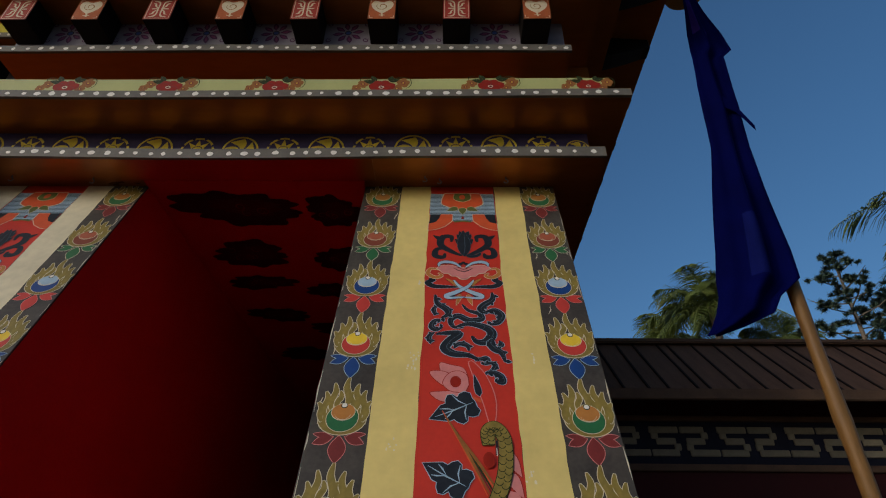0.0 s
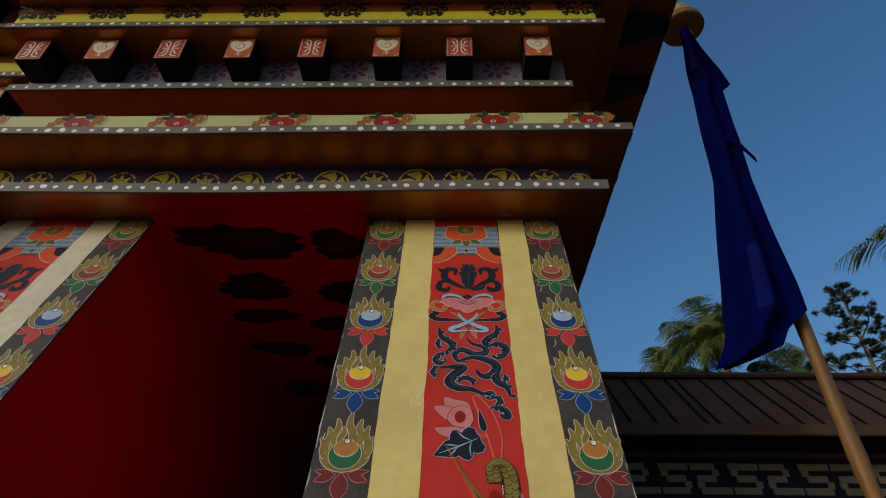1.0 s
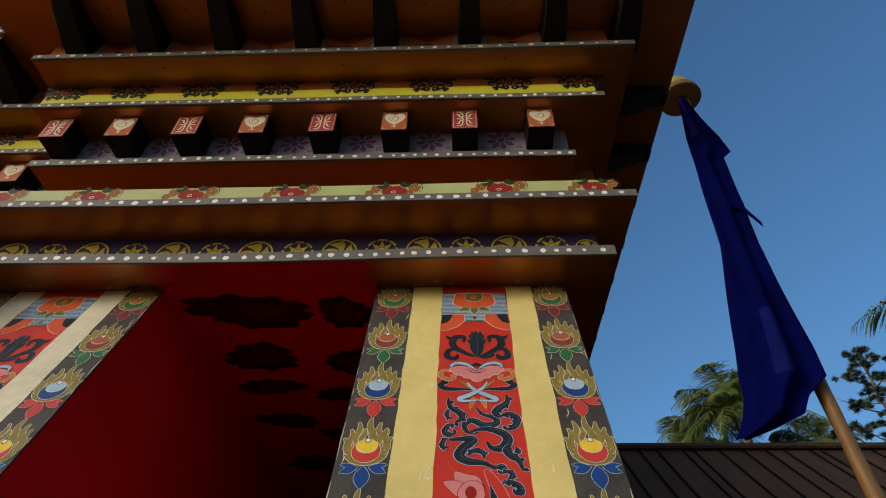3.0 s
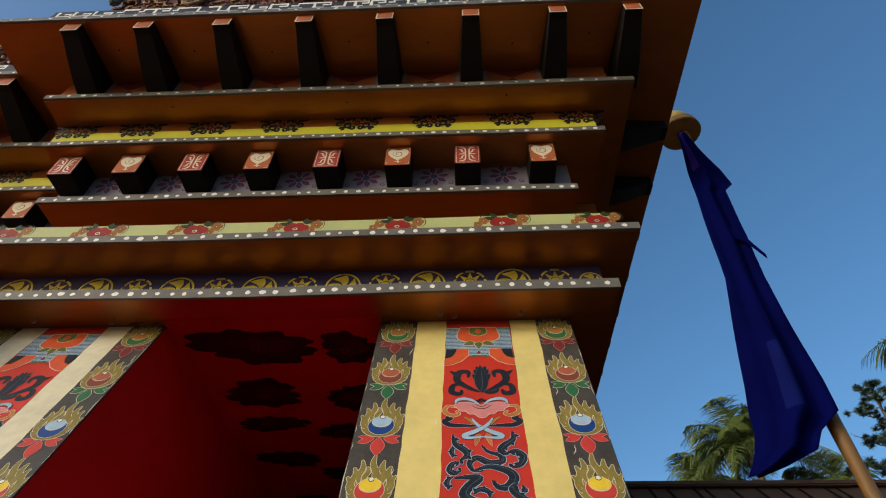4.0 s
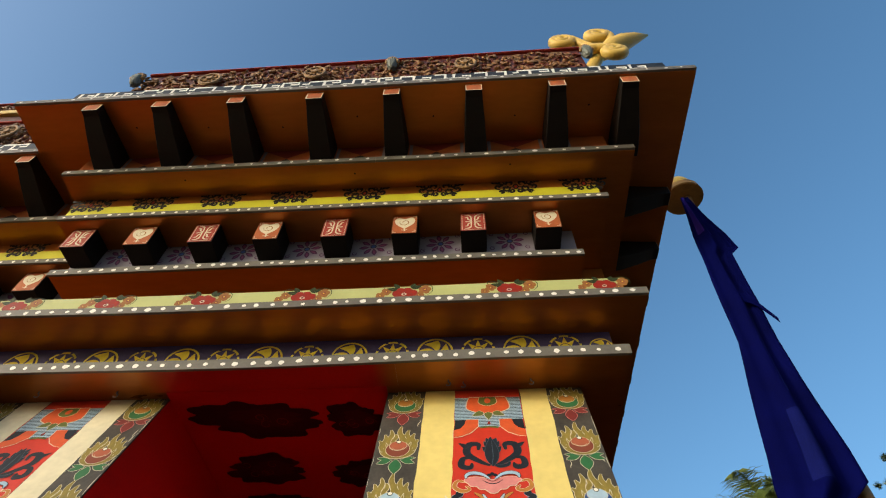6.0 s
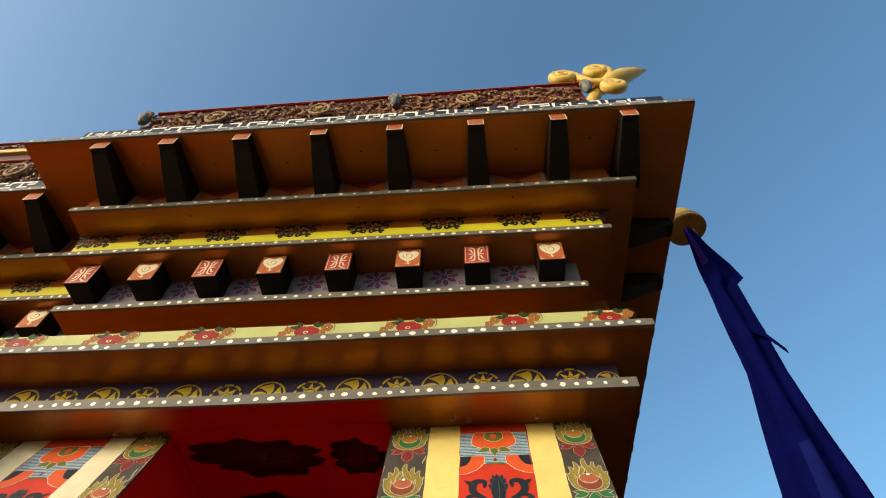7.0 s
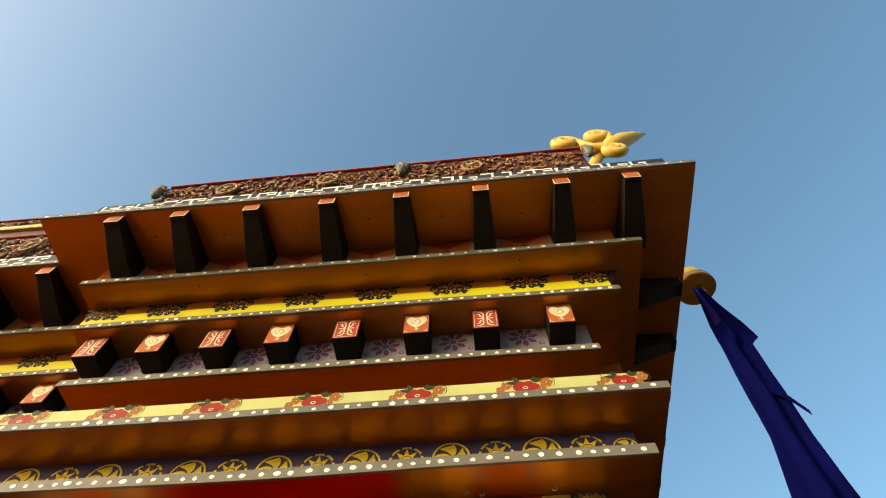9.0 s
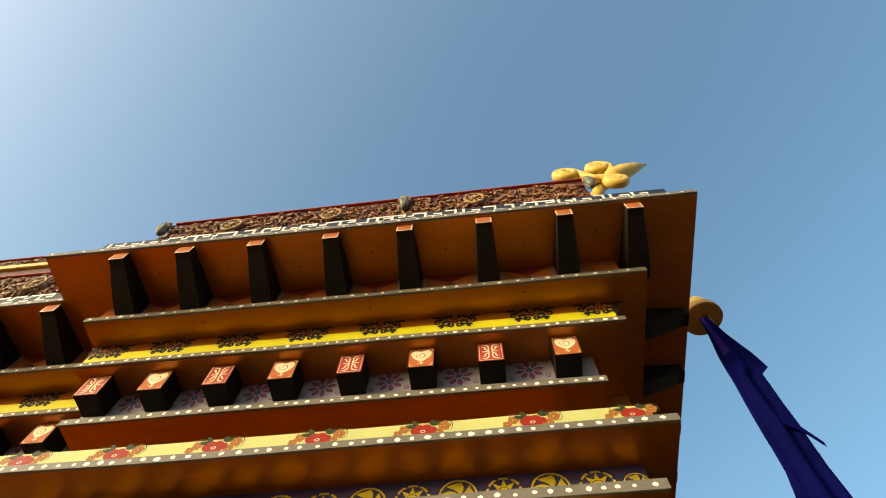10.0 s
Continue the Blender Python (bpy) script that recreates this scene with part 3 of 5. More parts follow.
def pillar(shift, seed, yellow):
    th = thing("gate_pillar", "battered gate pillar painted with yellow, red and charcoal stripes", "pillar", group="gate pillars")
    part("shaft", leaning(-0.540 + shift, 0.645 + shift, -H, CAP, 0.0, 8.9), M_RED, th, "dark red lacquered core")
    edges = ((-0.540, -0.305, M_CHAR), (-0.305, -0.128, yellow), (-0.128, 0.265, M_REDSTRIP), (0.265, 0.430, yellow), (0.430, 0.645, M_CHAR))
    panel = part("front_panel", leaning(-0.540 + shift, 0.645 + shift, -H, CAP, 0.012), M_CHAR, th, "charcoal front with worn edges")
    for k, (a, b, m) in enumerate(edges):
        if m is not M_CHAR:
            part("stripe", wavy_strip(a + shift, b + shift, -H, CAP, 0.0136 if m is yellow else 0.0128, seed + k), m, panel, ("cream yellow stripe" if m is M_YELLOW else "cream stripe with glare in its colour") if m is yellow else "vermilion painted stripe")
    # along the slope the ornaments are stretched as little as the brush left them
    def on(name, me, x, z, label, sc=1.0, proud=0.0130):
        return place(name, me, panel, (x + shift, face_y(z) - proud, z + H), TILT, sc, label)
    for k in range(11):
        z = 2.032 - 0.3685 * k + (0.016 if k == 0 else 0)
        for x in (-0.418, 0.537):
            on("medallion", MEDALLIONS[k % 4], x, z, "flaming jewel over lotus petals", 0.98, 0.0122)
    on("panel_head", HEADER, 0.07, 2.165, "blue-lined orange drop", 1.02)
    on("leaf_ornament", LEAFY, 0.075, 1.705, "blue-black leaves", 0.95)
    on("cloud_ornament", CLOUD, 0.067, 1.475, "pink scalloped knot with ribbons", 1.0)
    on("scroll_ornament", SCROLL, 0.07, 1.12, "blue-black rolling scrolls", 1.02)
    on("lotus_ornament", LOTUS, 0.065, 0.803, "pink lotus with golden coil", 1.0)
    rnd = random.Random(seed)
    for x in (-0.536, 0.641):
        dashes, z = [], -1.0
        while z < 2.1:
            ln = rnd.uniform(0.03, 0.22)
            dashes.append((stroke([(rnd.uniform(-0.002, 0.002), z), (rnd.uniform(-0.003, 0.003), z + 0.5 * ln), (rnd.uniform(-0.002, 0.002), z + ln)], rnd.uniform(0.002, 0.006)), M_LINE, 0))
            z += ln + rnd.uniform(0.02, 0.20)
        on("edge_wear", ornament(dashes), x, 0.0, "pale rubbed edge", 1.0, 0.0122)
    for k in range(9):
        x, z = rnd.choice((-0.52, -0.33, 0.455, 0.62)) + rnd.uniform(-0.012, 0.012), rnd.uniform(0.1, 2.1)
        pts = [(0, 0)]
        for q in range(5):
            pts.append((pts[-1][0] + rnd.uniform(-0.006, 0.006), pts[-1][1] + rnd.uniform(0.006, 0.02)))
        on("scuff", ornament([(stroke(pts, rnd.uniform(0.003, 0.006)), M_LINE, 0)]), x, z, "pale scuff in the paint", 1.0, 0.0122)
    for x, z in ((-0.155, 0.93), (-0.165, 0.88), (0.36, 0.92), (-0.215, 0.52), (0.285, 0.40), (-0.14, 1.38)):
        chips = [(disc(rnd.uniform(-0.02, 0.02), rnd.uniform(-0.03, 0.03), rnd.uniform(0.002, 0.006), rnd.uniform(0.003, 0.009), 7, 0.3), M_CREAM, q % 2) for q in range(6)]
        on("chip", ornament(chips), x, z, "chipped paint", 1.0, 0.0140)
    for z in (0.02, -0.75):
        on("scroll_ornament", SCROLL, 0.07, z, "blue-black rolling scrolls", 1.05)
        on("cloud_ornament", CLOUD, 0.07, z - 0.42, "pink scalloped knot with ribbons", 0.95)
    return th


pillar(0.0, 11, M_YELLOW)
# washed-out glare on this pillar is put into its stripe colour
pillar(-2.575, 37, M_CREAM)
left_wall = thing("wall_left", "dark red plastered gate wall beside the pillar", "wall", kind="structure")
boxpart("wall_body", (-9.0, -3.13, 2.3, 8.9, 0, CAP + H), M_RED, left_wall)

# ---- passage ceiling with painted clouds ----
Z1 = 2.297       # height of the lowest cornice
ceil = thing("ceiling", "dark red passage ceiling painted with black clouds", "ceiling", kind="structure")
boxpart("ceiling_board", (-1.928, -0.542, 2.735, 8.6, Z1 - 0.040 + H, Z1 - 0.029 + H), M_RED, ceil, 0.0)
boxpart("rear_wall", (-1.928, -0.542, 8.61, 8.9, 0, CAP - 0.01 + H), M_RED, ceil, 0.0)


def black_cloud(seed, w, d):
    rnd = random.Random(seed)
    pts = []
    n = 90
    for k in range(n):
        a = 2 * math.pi * k / n
        r = 0.80 + 0.20 * abs(math.sin(4.5 * a + seed)) + 0.09 * abs(math.sin(8 * a + 2 * seed)) + 0.12 * math.sin(2 * a + seed) + 0.08 * math.sin(3 * a + 2 * seed) + rnd.uniform(-0.006, 0.006)
        pts.append((w * r * math.cos(a), d * r * math.sin(a)))
    s = [(pts, M_CLOUD, 1), ([(0.15 * w + 0.55 * x, 0.1 * d + 0.5 * z) for x, z in pts], M_CLOUDIN, 2)]
    for k in range(5):
        s.append((stroke(curl(rnd.uniform(-0.5, 0.5) * w, rnd.uniform(-0.4, 0.4) * d, 0.25 * min(w, d), rnd.uniform(0, 360), 1.1), 0.005), M_MAROON, 3))
    return ornament(s)


for k, (x, y, w, d) in enumerate(((-1.38, 2.94, 0.41, 0.19), (-0.76, 2.97, 0.20, 0.16), (-1.46, 3.50, 0.30, 0.17), (-0.82, 3.56, 0.19, 0.16), (-1.50, 3.92, 0.26, 0.12), (-0.95, 4.05, 0.2, 0.13), (-1.5, 4.5, 0.26, 0.14), (-1.0, 4.8, 0.3, 0.14), (-1.45, 5.4, 0.3, 0.16), (-0.8, 5.8, 0.24, 0.15))):
    place("painted_cloud", black_cloud(k + 3, w, d), ceil, (x * 1.028, y * 1.028, Z1 - 0.041 + H), radians(90), 1.0, "black scalloped cloud")

# ---- cornice tiers: varnished boards with dotted grey edges ----
# name, left end, right end, front, height, dot radius
BACK = 8.9


def warp(x, seed):
    """How far a hand-nailed board strays from its line."""
    sag = 0.019 * math.exp(-((x + 1.35) / 1.5) ** 2) if seed < 3 else 0.0      # the two long lowest boards hang through
    return 0.0042 * math.sin(1.15 * x + seed) + 0.0026 * math.sin(2.9 * x + 2.3 * seed) - sag


def warped_board(x0, x1, y0, y1, z0, z1, seed, low=1.0):
    """A long board whose edges stray a little; low: how far its lower edge takes part."""
    n = max(2, int((x1 - x0) / 0.16))
    vs, fs = [], []
    for i in range(n + 1):
        x = x0 + (x1 - x0) * i / n
        w = warp(x, seed)
        vs += [(x, y0, z0 + low * w), (x, y1, z0 + low * w), (x, y1, z1 + w), (x, y0, z1 + w)]
    for i in range(n):
        a = 4 * i
        for k in range(4):
            fs.append((a + k, a + 4 + k, a + 4 + (k + 1) % 4, a + (k + 1) % 4))
    fs += [(0, 1, 2, 3), (4 * n + 3, 4 * n + 2, 4 * n + 1, 4 * n)]
    return vs, fs


def dots_mesh(x0, x1, r, seed, pitch):
    rnd = random.Random(seed)
    s = []
    x = x0 + 0.05
    while x < x1 - 0.03:
        q = r * rnd.uniform(0.62, 1.0)
        s.append((disc(x, warp(x, seed) + rnd.uniform(-0.005, 0.005), q * rnd.uniform(0.95, 1.35), q, 9, 0.16), M_WHITE, 0))
        x += pitch * rnd.uniform(0.72, 1.15)
    return ornament(s)


def tier(x0, x1, y, z, h=0.066, r=0.019, seed=0, pitch=0.098, slab=0.05, label="varnished brown cornice board with white-dotted grey edge"):
    th = thing("cornice", label, "cornice", group="cornice tiers")
    boxpart("soffit_board", (x0, x1, y + 0.02, BACK, z - 0.028 + H, z - 0.028 + slab + H), M_SOFFIT, th, 0.003, "glossy brown underside")
    # the edge board, in two lengths with a visible joint
    mid = x0 + (x1 - x0) * 0.56
    for a, b, dz in ((x0, mid - 0.0015, 0.0), (mid + 0.0015, x1, 0.002)):
        edge = part("edge_board", warped_board(a, b, y, y + 0.021, z - h / 2 + dz + H, z + h / 2 + dz + H, seed), M_GREY, th, "grey painted edge")
    d = place("white_dots", dots_mesh(x0, x1, r, seed, pitch), edge, (0, y, z + H), 0, 1.0, "hand-painted white dots")
    d["kind"] = "stuff"
    return th


SET = 0.42       # the wing beside the bay stands back by this much
Y1, Y2, Y3, Y4, Y5, YE = 2.502, 2.340, 2.575, 2.337, 2.096, 1.605
Z1, Z2, Z3, Z4, Z5, ZE = 2.297, 2.625, 3.335, 3.736, 4.035, 4.353
tier(-9.0, 0.916, Y1, Z1, 0.072, 0.0175, 1, 0.098, slab=0.034)
tier(-9.0, 1.078, Y2, Z2 - 0.004, 0.056, 0.018, 2, slab=0.034)
tier(-3.25, 0.843, Y3, Z3, 0.062, 0.017, 3)
tier(-3.29, 1.081, Y4, Z4, 0.052, 0.015, 4)
tier(-3.31, 1.321, Y5, Z5, 0.056, 0.016, 5, 0.13)
tier(-3.655, 1.799, YE, ZE, 0.055, 0.014, 6, 0.15)
tier(-9.0, -3.252, Y3 + SET, Z3 - 0.004, 0.062, 0.017, 7)
tier(-9.0, -3.292, Y4 + SET, Z4 - 0.004, 0.052, 0.015, 8)
tier(-9.0, -3.312, Y5 + SET, Z5 - 0.004, 0.056, 0.016, 9, 0.13)
tier(-9.0, -3.657, YE + SET, ZE - 0.004, 0.055, 0.014, 10, 0.15)
# the passage's red reflection in the soffit, laid on as a coloured panel
boxpart("red_reflection", (-2.06, -0.47, Y1 + 0.024, 2.733, Z1 - 0.036 + H, Z1 - 0.0285 + H), M_REDMIRROR, ceil, 0.0, "red passage reflection painted on a soffit panel, soft edges")

# ---- wheel frieze ----
def dharma_wheel():
    s = [(disc(0, 0, 0.112, n=28), M_WHEEL, 1), (disc(0, 0, 0.097, n=28), M_NAVY, 2)]
    for k in range(8):
        s.append((petal(0, 0, 45 * k, 0.095, 0.036), M_WHEEL, 3))
        a = radians(45 * k + 22.5)
        s.append((disc(0.108 * math.cos(a), 0.108 * math.sin(a), 0.012, n=8), M_NAVY, 4))
    s += [(disc(0, 0, 0.038), M_NAVY, 5), (disc(0, 0, 0.032), M_WHEEL, 6)]
    return ornament(s)


def swirl_wheel():
    s = [(disc(0, 0, 0.122, n=28), M_WHEEL, 1), (disc(0, 0, 0.109, n=28), M_NAVY, 2)]
    for k in range(4):
        a0 = 90 * k + 20
        pts = []
        for q in range(9):
            t = q / 8
            pts.append((0.104 * t * math.cos(radians(a0 + 60 * t)), 0.104 * t * math.sin(radians(a0 + 60 * t))))
        for q in range(7):
            t = 1 - q / 7
            aa = a0 + 60 + 62 * (1 - t) * (1 if t > 0.5 else t * 2)
            pts.append((0.104 * t * math.cos(radians(a0 + 60 + 55 * math.sin(math.pi * t * 0.5))), 0.104 * t * math.sin(radians(a0 + 60 + 55 * math.sin(math.pi * t * 0.5)))))
        s.append((pts, M_WHEEL, 3 + k))
    return ornament(s)


WHEELS = (dharma_wheel(), swirl_wheel())
fr = thing("wheel_frieze", "violet-blue frieze painted with yellow wheels", "frieze")
board = boxpart("frieze_board", (-9.0, 0.874, 2.664, 3.2, Z1 + 0.023 + H, Z2 - 0.0295 + H), M_NAVY, fr, 0.002)
for k in range(27):
    x = 0.852 - 0.2738 * k
    m = WHEELS[(k + 1) % 2]
    if k == 0:
        continue
    place("painted_wheel", m, board, (x, 2.664, Z1 + 0.172 + warp(x, 1) + H), 0, 0.96, "yellow spoked wheel" if (k + 1) % 2 == 0 else "yellow swirling wheel")
place("painted_wheel", WHEELS[1], board, (0.800, 2.664, Z1 + 0.165 + H), 0, 0.62, "yellow swirling wheel")

# ---- rose frieze ----
def rose_spray():
    """A lobed red rose between dark leaves, rust buds and thin tendrils."""
    s = [(stroke(spline([(-0.135, 0.020), (-0.165, 0.072), (-0.130, 0.088), (-0.070, 0.066)]), 0.006), M_LEAFP, 1),
         (stroke(spline([(0.060, 0.075), (0.130, 0.090), (0.195, 0.070), (0.205, 0.010), (0.170, -0.030)]), 0.006), M_LEAFP, 1)]
    for cx, cz, r in ((-0.140, 0.018, 0.036), (-0.185, -0.022, 0.030), (0.148, 0.030, 0.042), (0.105, -0.030, 0.034)):
        for k in range(5):
            s.append((disc(cx + 0.6 * r * math.cos(1.26 * k + cx), cz + 0.6 * r * math.sin(1.26 * k + cx), 0.60 * r, n=9, wob=0.1), M_BUD, 2))
        s += [(disc(cx, cz, 0.42 * r, n=8), M_UMBER, 3), (disc(cx, cz, 0.16 * r, n=6), M_LEMON, 4)]
    for x, z, a, l in ((-0.050, 0.030, 165, 0.095), (-0.045, 0.045, 125, 0.075), (0.045, 0.050, 62, 0.060), (0.050, 0.045, 20, 0.080)):
        p = petal(x, z, a, l, 0.042, 7, 0.8)
        s += [(p, M_LEAFP, 3), (stroke([(x, z), (x + 0.9 * l * math.cos(radians(a)), z + 0.9 * l * math.sin(radians(a)))], 0.004), M_OLIVE, 4)]
    for k, (a, r) in enumerate(((8, 0.044), (70, 0.036), (128, 0.038), (182, 0.048), (240, 0.034), (304, 0.036))):
        cx, cz = 0.052 * math.cos(radians(a)), -0.008 + 0.036 * math.sin(radians(a))
        lobe = disc(cx, cz, 0.92 * r, 0.78 * r, 12, 0.10)
        s += [(grown(lobe, 0.0035), M_MAROON, 5 + k), (lobe, M_ROSE, 5.5 + k)]
    s += [(disc(-0.006, -0.018, 0.019, 0.014), M_LINE, 12), (disc(-0.006, -0.018, 0.012, 0.009), M_MAROON, 13)]
    return ornament(s)


ROSE = rose_spray()
fr = thing("rose_frieze", "pale lime-yellow kerb painted with red roses", "frieze")
board = part("frieze_board", warped_board(-9.0, 0.978, 2.44, 2.50, Z2 + 0.023 + H, 2.862 + H, 2.6, 0.0), M_LIME, fr)
for x in (-5.05, -4.40, -3.75, -3.094, -2.443, -1.784, -1.109, -0.434, 0.253, 0.865):
    place("painted_rose", ROSE, board, (x, 2.44, 2.799 + warp(x, 2.6) + H), 0, 0.88 if x < 0.7 else 0.80, "red rose with rust buds")
core = thing("wall_core", "brown upper gate wall in shade behind cornices", "wall", kind="structure")
boxpart("core_block", (-9.0, 0.55, 3.05, BACK, Z2 + 0.023 + H, Z3 - 0.0295 + H), M_SOFFIT, core)

# ---- flower wall and lower beams ----
def flower():
    s = []
    for k in range(8):
        s.append((petal(0.028 * math.cos(radians(45 * k + 10)), 0.028 * math.sin(radians(45 * k + 10)), 45 * k + 10, 0.092, 0.042, 8, 1.15), M_PURPLE, 1))
        s.append((petal(0.045 * math.cos(radians(45 * k + 10)), 0.045 * math.sin(radians(45 * k + 10)), 45 * k + 10, 0.055, 0.018, tip=1.1), M_VIOLET, 2))
    s += [(disc(0, 0, 0.026), M_INK, 3), (disc(0, 0, 0.018), M_BLUE, 4)]
    for x, z in ((-0.14, -0.085), (0.14, -0.085), (-0.14, 0.10), (0.14, 0.10)):
        s.append((stroke(curl(x, z, 0.026, 40, 1.3), 0.009), M_PURPLE, 1))
    return ornament(s)


FLOWER = flower()


def happy_end():
    """Red square with a double pale border and a fine mirrored fret."""
    s = [([(-0.094, -0.115), (0.094, -0.115), (0.094, 0.115), (-0.094, 0.115)], M_ENDRED, 0)]
    for a, w in ((0.084, 0.005),):
        b = a * 1.24
        s.append((stroke([(-a, -b), (a, -b), (a, b), (-a, b), (-a, -b)], w, False), M_LINE, 1))
    for sx in (-1, 1):
        s.append((stroke([(sx * 0.014, -0.052), (sx * 0.014, 0.052)], 0.010, False), M_LINE, 2))
        for sz in (-1, 1):
            s.append((stroke(spline([(sx * 0.014, sz * 0.044), (sx * 0.018, sz * 0.070), (sx * 0.036, sz * 0.086), (sx * 0.064, sz * 0.088)]), 0.014), M_LINE, 3))
            s.append((stroke(spline([(sx * 0.014, sz * 0.010), (sx * 0.036, sz * 0.030), (sx * 0.044, sz * 0.056), (sx * 0.062, sz * 0.060)]), 0.013), M_LINE, 4))
        s.append((stroke([(sx * 0.008, 0.0), (sx * 0.060, 0.0)], 0.010, False), M_LINE, 5))
    return ornament(s)


def heart_end():
    s = [([(-0.094, -0.115), (0.094, -0.115), (0.094, 0.115), (-0.094, 0.115)], M_ENDOR, 0)]
    heart = spline([(0, -0.055), (-0.05, -0.01), (-0.068, 0.04), (-0.045, 0.078), (0, 0.062), (0.045, 0.078), (0.068, 0.04), (0.05, -0.01), (0, -0.055)], 4)
    s.append(([(1.16 * x, 1.12 * z + 0.004) for x, z in heart], M_LINE, 1))
    s.append((stroke(curl(0, 0.026, 0.044, 150, 1.3), 0.008), M_BUD, 2))
    s.append((stroke([(0, -0.05), (0.004, -0.09)], 0.012, False), M_LINE, 2))
    s.append((stroke([(-0.022, -0.075), (0.024, -0.075)], 0.006, False), M_LINE, 3))
    for sx in (-1, 1):
        for sz in (-1, 1):
            s.append((stroke([(sx * 0.06, sz * 0.103), (sx * 0.084, sz * 0.103), (sx * 0.084, sz * 0.078)], 0.005, False), M_LINE, 1))
    return ornament(s)


ENDS = (heart_end(), happy_end())


def lower_beams(xs, dy, wall_x0, wall_x1, first):
    wl = thing("flower_wall", "grey lilac board painted with purple flowers", "wall panel")
    board = boxpart("wall_board", (wall_x0, wall_x1, 2.650 + dy, 3.2 + dy, Z3 + 0.023 + H, Z4 - 0.0295 + H), M_LILAC, wl, 0.002)
    for a, b in zip(xs, xs[1:]):
        place("painted_flower", FLOWER, board, ((a + b) / 2, 2.650 + dy, 3.597 + H), 0, 0.98, "purple eight-petalled flower")
    for k, x in enumerate(xs):
        th = thing("rafter_beam", "black square beam with painted " + ("orange heart" if (k + first) % 2 == 0 else "red fret") + " end", "beam", (x, 2.441 + dy, 0), group="lower beams")
        body = boxpart("beam_body", (-0.0975, 0.0975, 0.002, 0.30, 3.472 + H, Z4 - 0.0295 + H), M_BLACK, th, 0.004)
        place("painted_end", ENDS[(k + first) % 2], body, (0, 0.002, (3.472 + Z4 - 0.03) / 2 + H), 0, 1.0, "white ornament on red")


lower_beams([0.600, 0.036, -0.490, -1.033, -1.562, -2.072, -2.582, -3.090], 0.0, -3.20, 0.822, 0)
lower_beams([-3.70 - 0.52 * k for k in range(6)], SET, -9.0, -3.255, 0)

# ---- yellow frieze ----
def scrollwork():
    rnd = random.Random(5)
    s = []
    for sx in (-1, 1):
        for cx, cz, r, st, tn in ((0.045, 0.03, 0.040, 200, 1.2), (0.10, 0.045, 0.034, 180, -1.2), (0.075, -0.02, 0.034, 90, 1.2), (0.135, 0.0, 0.028, 220, 1.1), (0.03, -0.04, 0.026, 60, -1.1), (0.165, 0.055, 0.022, 200, -1.0), (0.11, -0.055, 0.022, 0, 1.0)):
            s.append((stroke([(sx * x, z) for x, z in curl(cx, cz, r, st, tn)], 0.019), M_BLACK, 1 + int(cx * 50) % 4))
    s += [(disc(0, 0.0, 0.022, 0.03), M_BLACK, 5), (disc(0, 0.0, 0.011, 0.017), M_ROSE, 6), (stroke([(0, 0.02), (0, 0.075)], 0.014), M_BLACK, 5)]
    for sx in (-1, 1):
        s.append((disc(sx * 0.075, 0.012, 0.010), M_BUD, 6))
        for x, z, a, ln in ((0.02, 0.03, 62, 0.05), (0.06, 0.05, 35, 0.06), (0.05, -0.01, 10, 0.06), (0.09, 0.02, -20, 0.06), (0.12, 0.03, 25, 0.055), (0.03, -0.03, -40, 0.05), (0.08, -0.04, -15, 0.055)):
            s.append((petal(sx * x, z, a if sx > 0 else 180 - a, ln, 0.020, 5, 0.8), M_BLACK, 7))
    return ornament(s)


SCROLLS = scrollwork()
for v in SCROLLS.vertices:
    v.co.z *= 1.35
for x0, x1, dy, xs in ((-3.27, 1.03, 0.0, (-3.12, -2.59, -2.02, -1.43, -0.83, -0.22, 0.39, 0.93)), (-9.0, -3.295, SET, (-3.9, -4.5, -5.1, -5.7))):
    fr = thing("yellow_frieze", "bright yellow frieze with dark scrollwork clusters", "frieze")
    board = boxpart("frieze_board", (x0, x1, 2.352 + dy, 3.0 + dy, Z4 + 0.023 + H, 3.895 + H), M_FRZ, fr, 0.002)
    # the frieze's shaded upper part, drawn as a brown strip
    boxpart("shaded_board", (x0, x1, 2.354 + dy, 3.0 + dy, 3.896 + H, Z5 - 0.0295 + H), M_SOFFIT, fr, 0.0, "brown upper frieze, shade put into its colour")
    for x in xs:
        place("painted_scrollwork", SCROLLS, board, (x, 2.352 + dy, 3.925 + H), 0, 1.05, "black curling scrollwork with red")["kind"] = "stuff"

# ---- diamond wall and upper beams ----
HOURGLASS = ornament([([(-0.205, 0.255), (0.205, 0.255), (0.0, 0.118)], M_DARKRED, 1), ([(-0.150, 0.0), (0.150, 0.0), (0.0, 0.112)], M_CLOUD, 2)])


STRIP = ornament([([(-0.011, 0.0), (0.011, 0.0), (0.014, 0.255), (-0.014, 0.255)], M_LILAC, 2)])


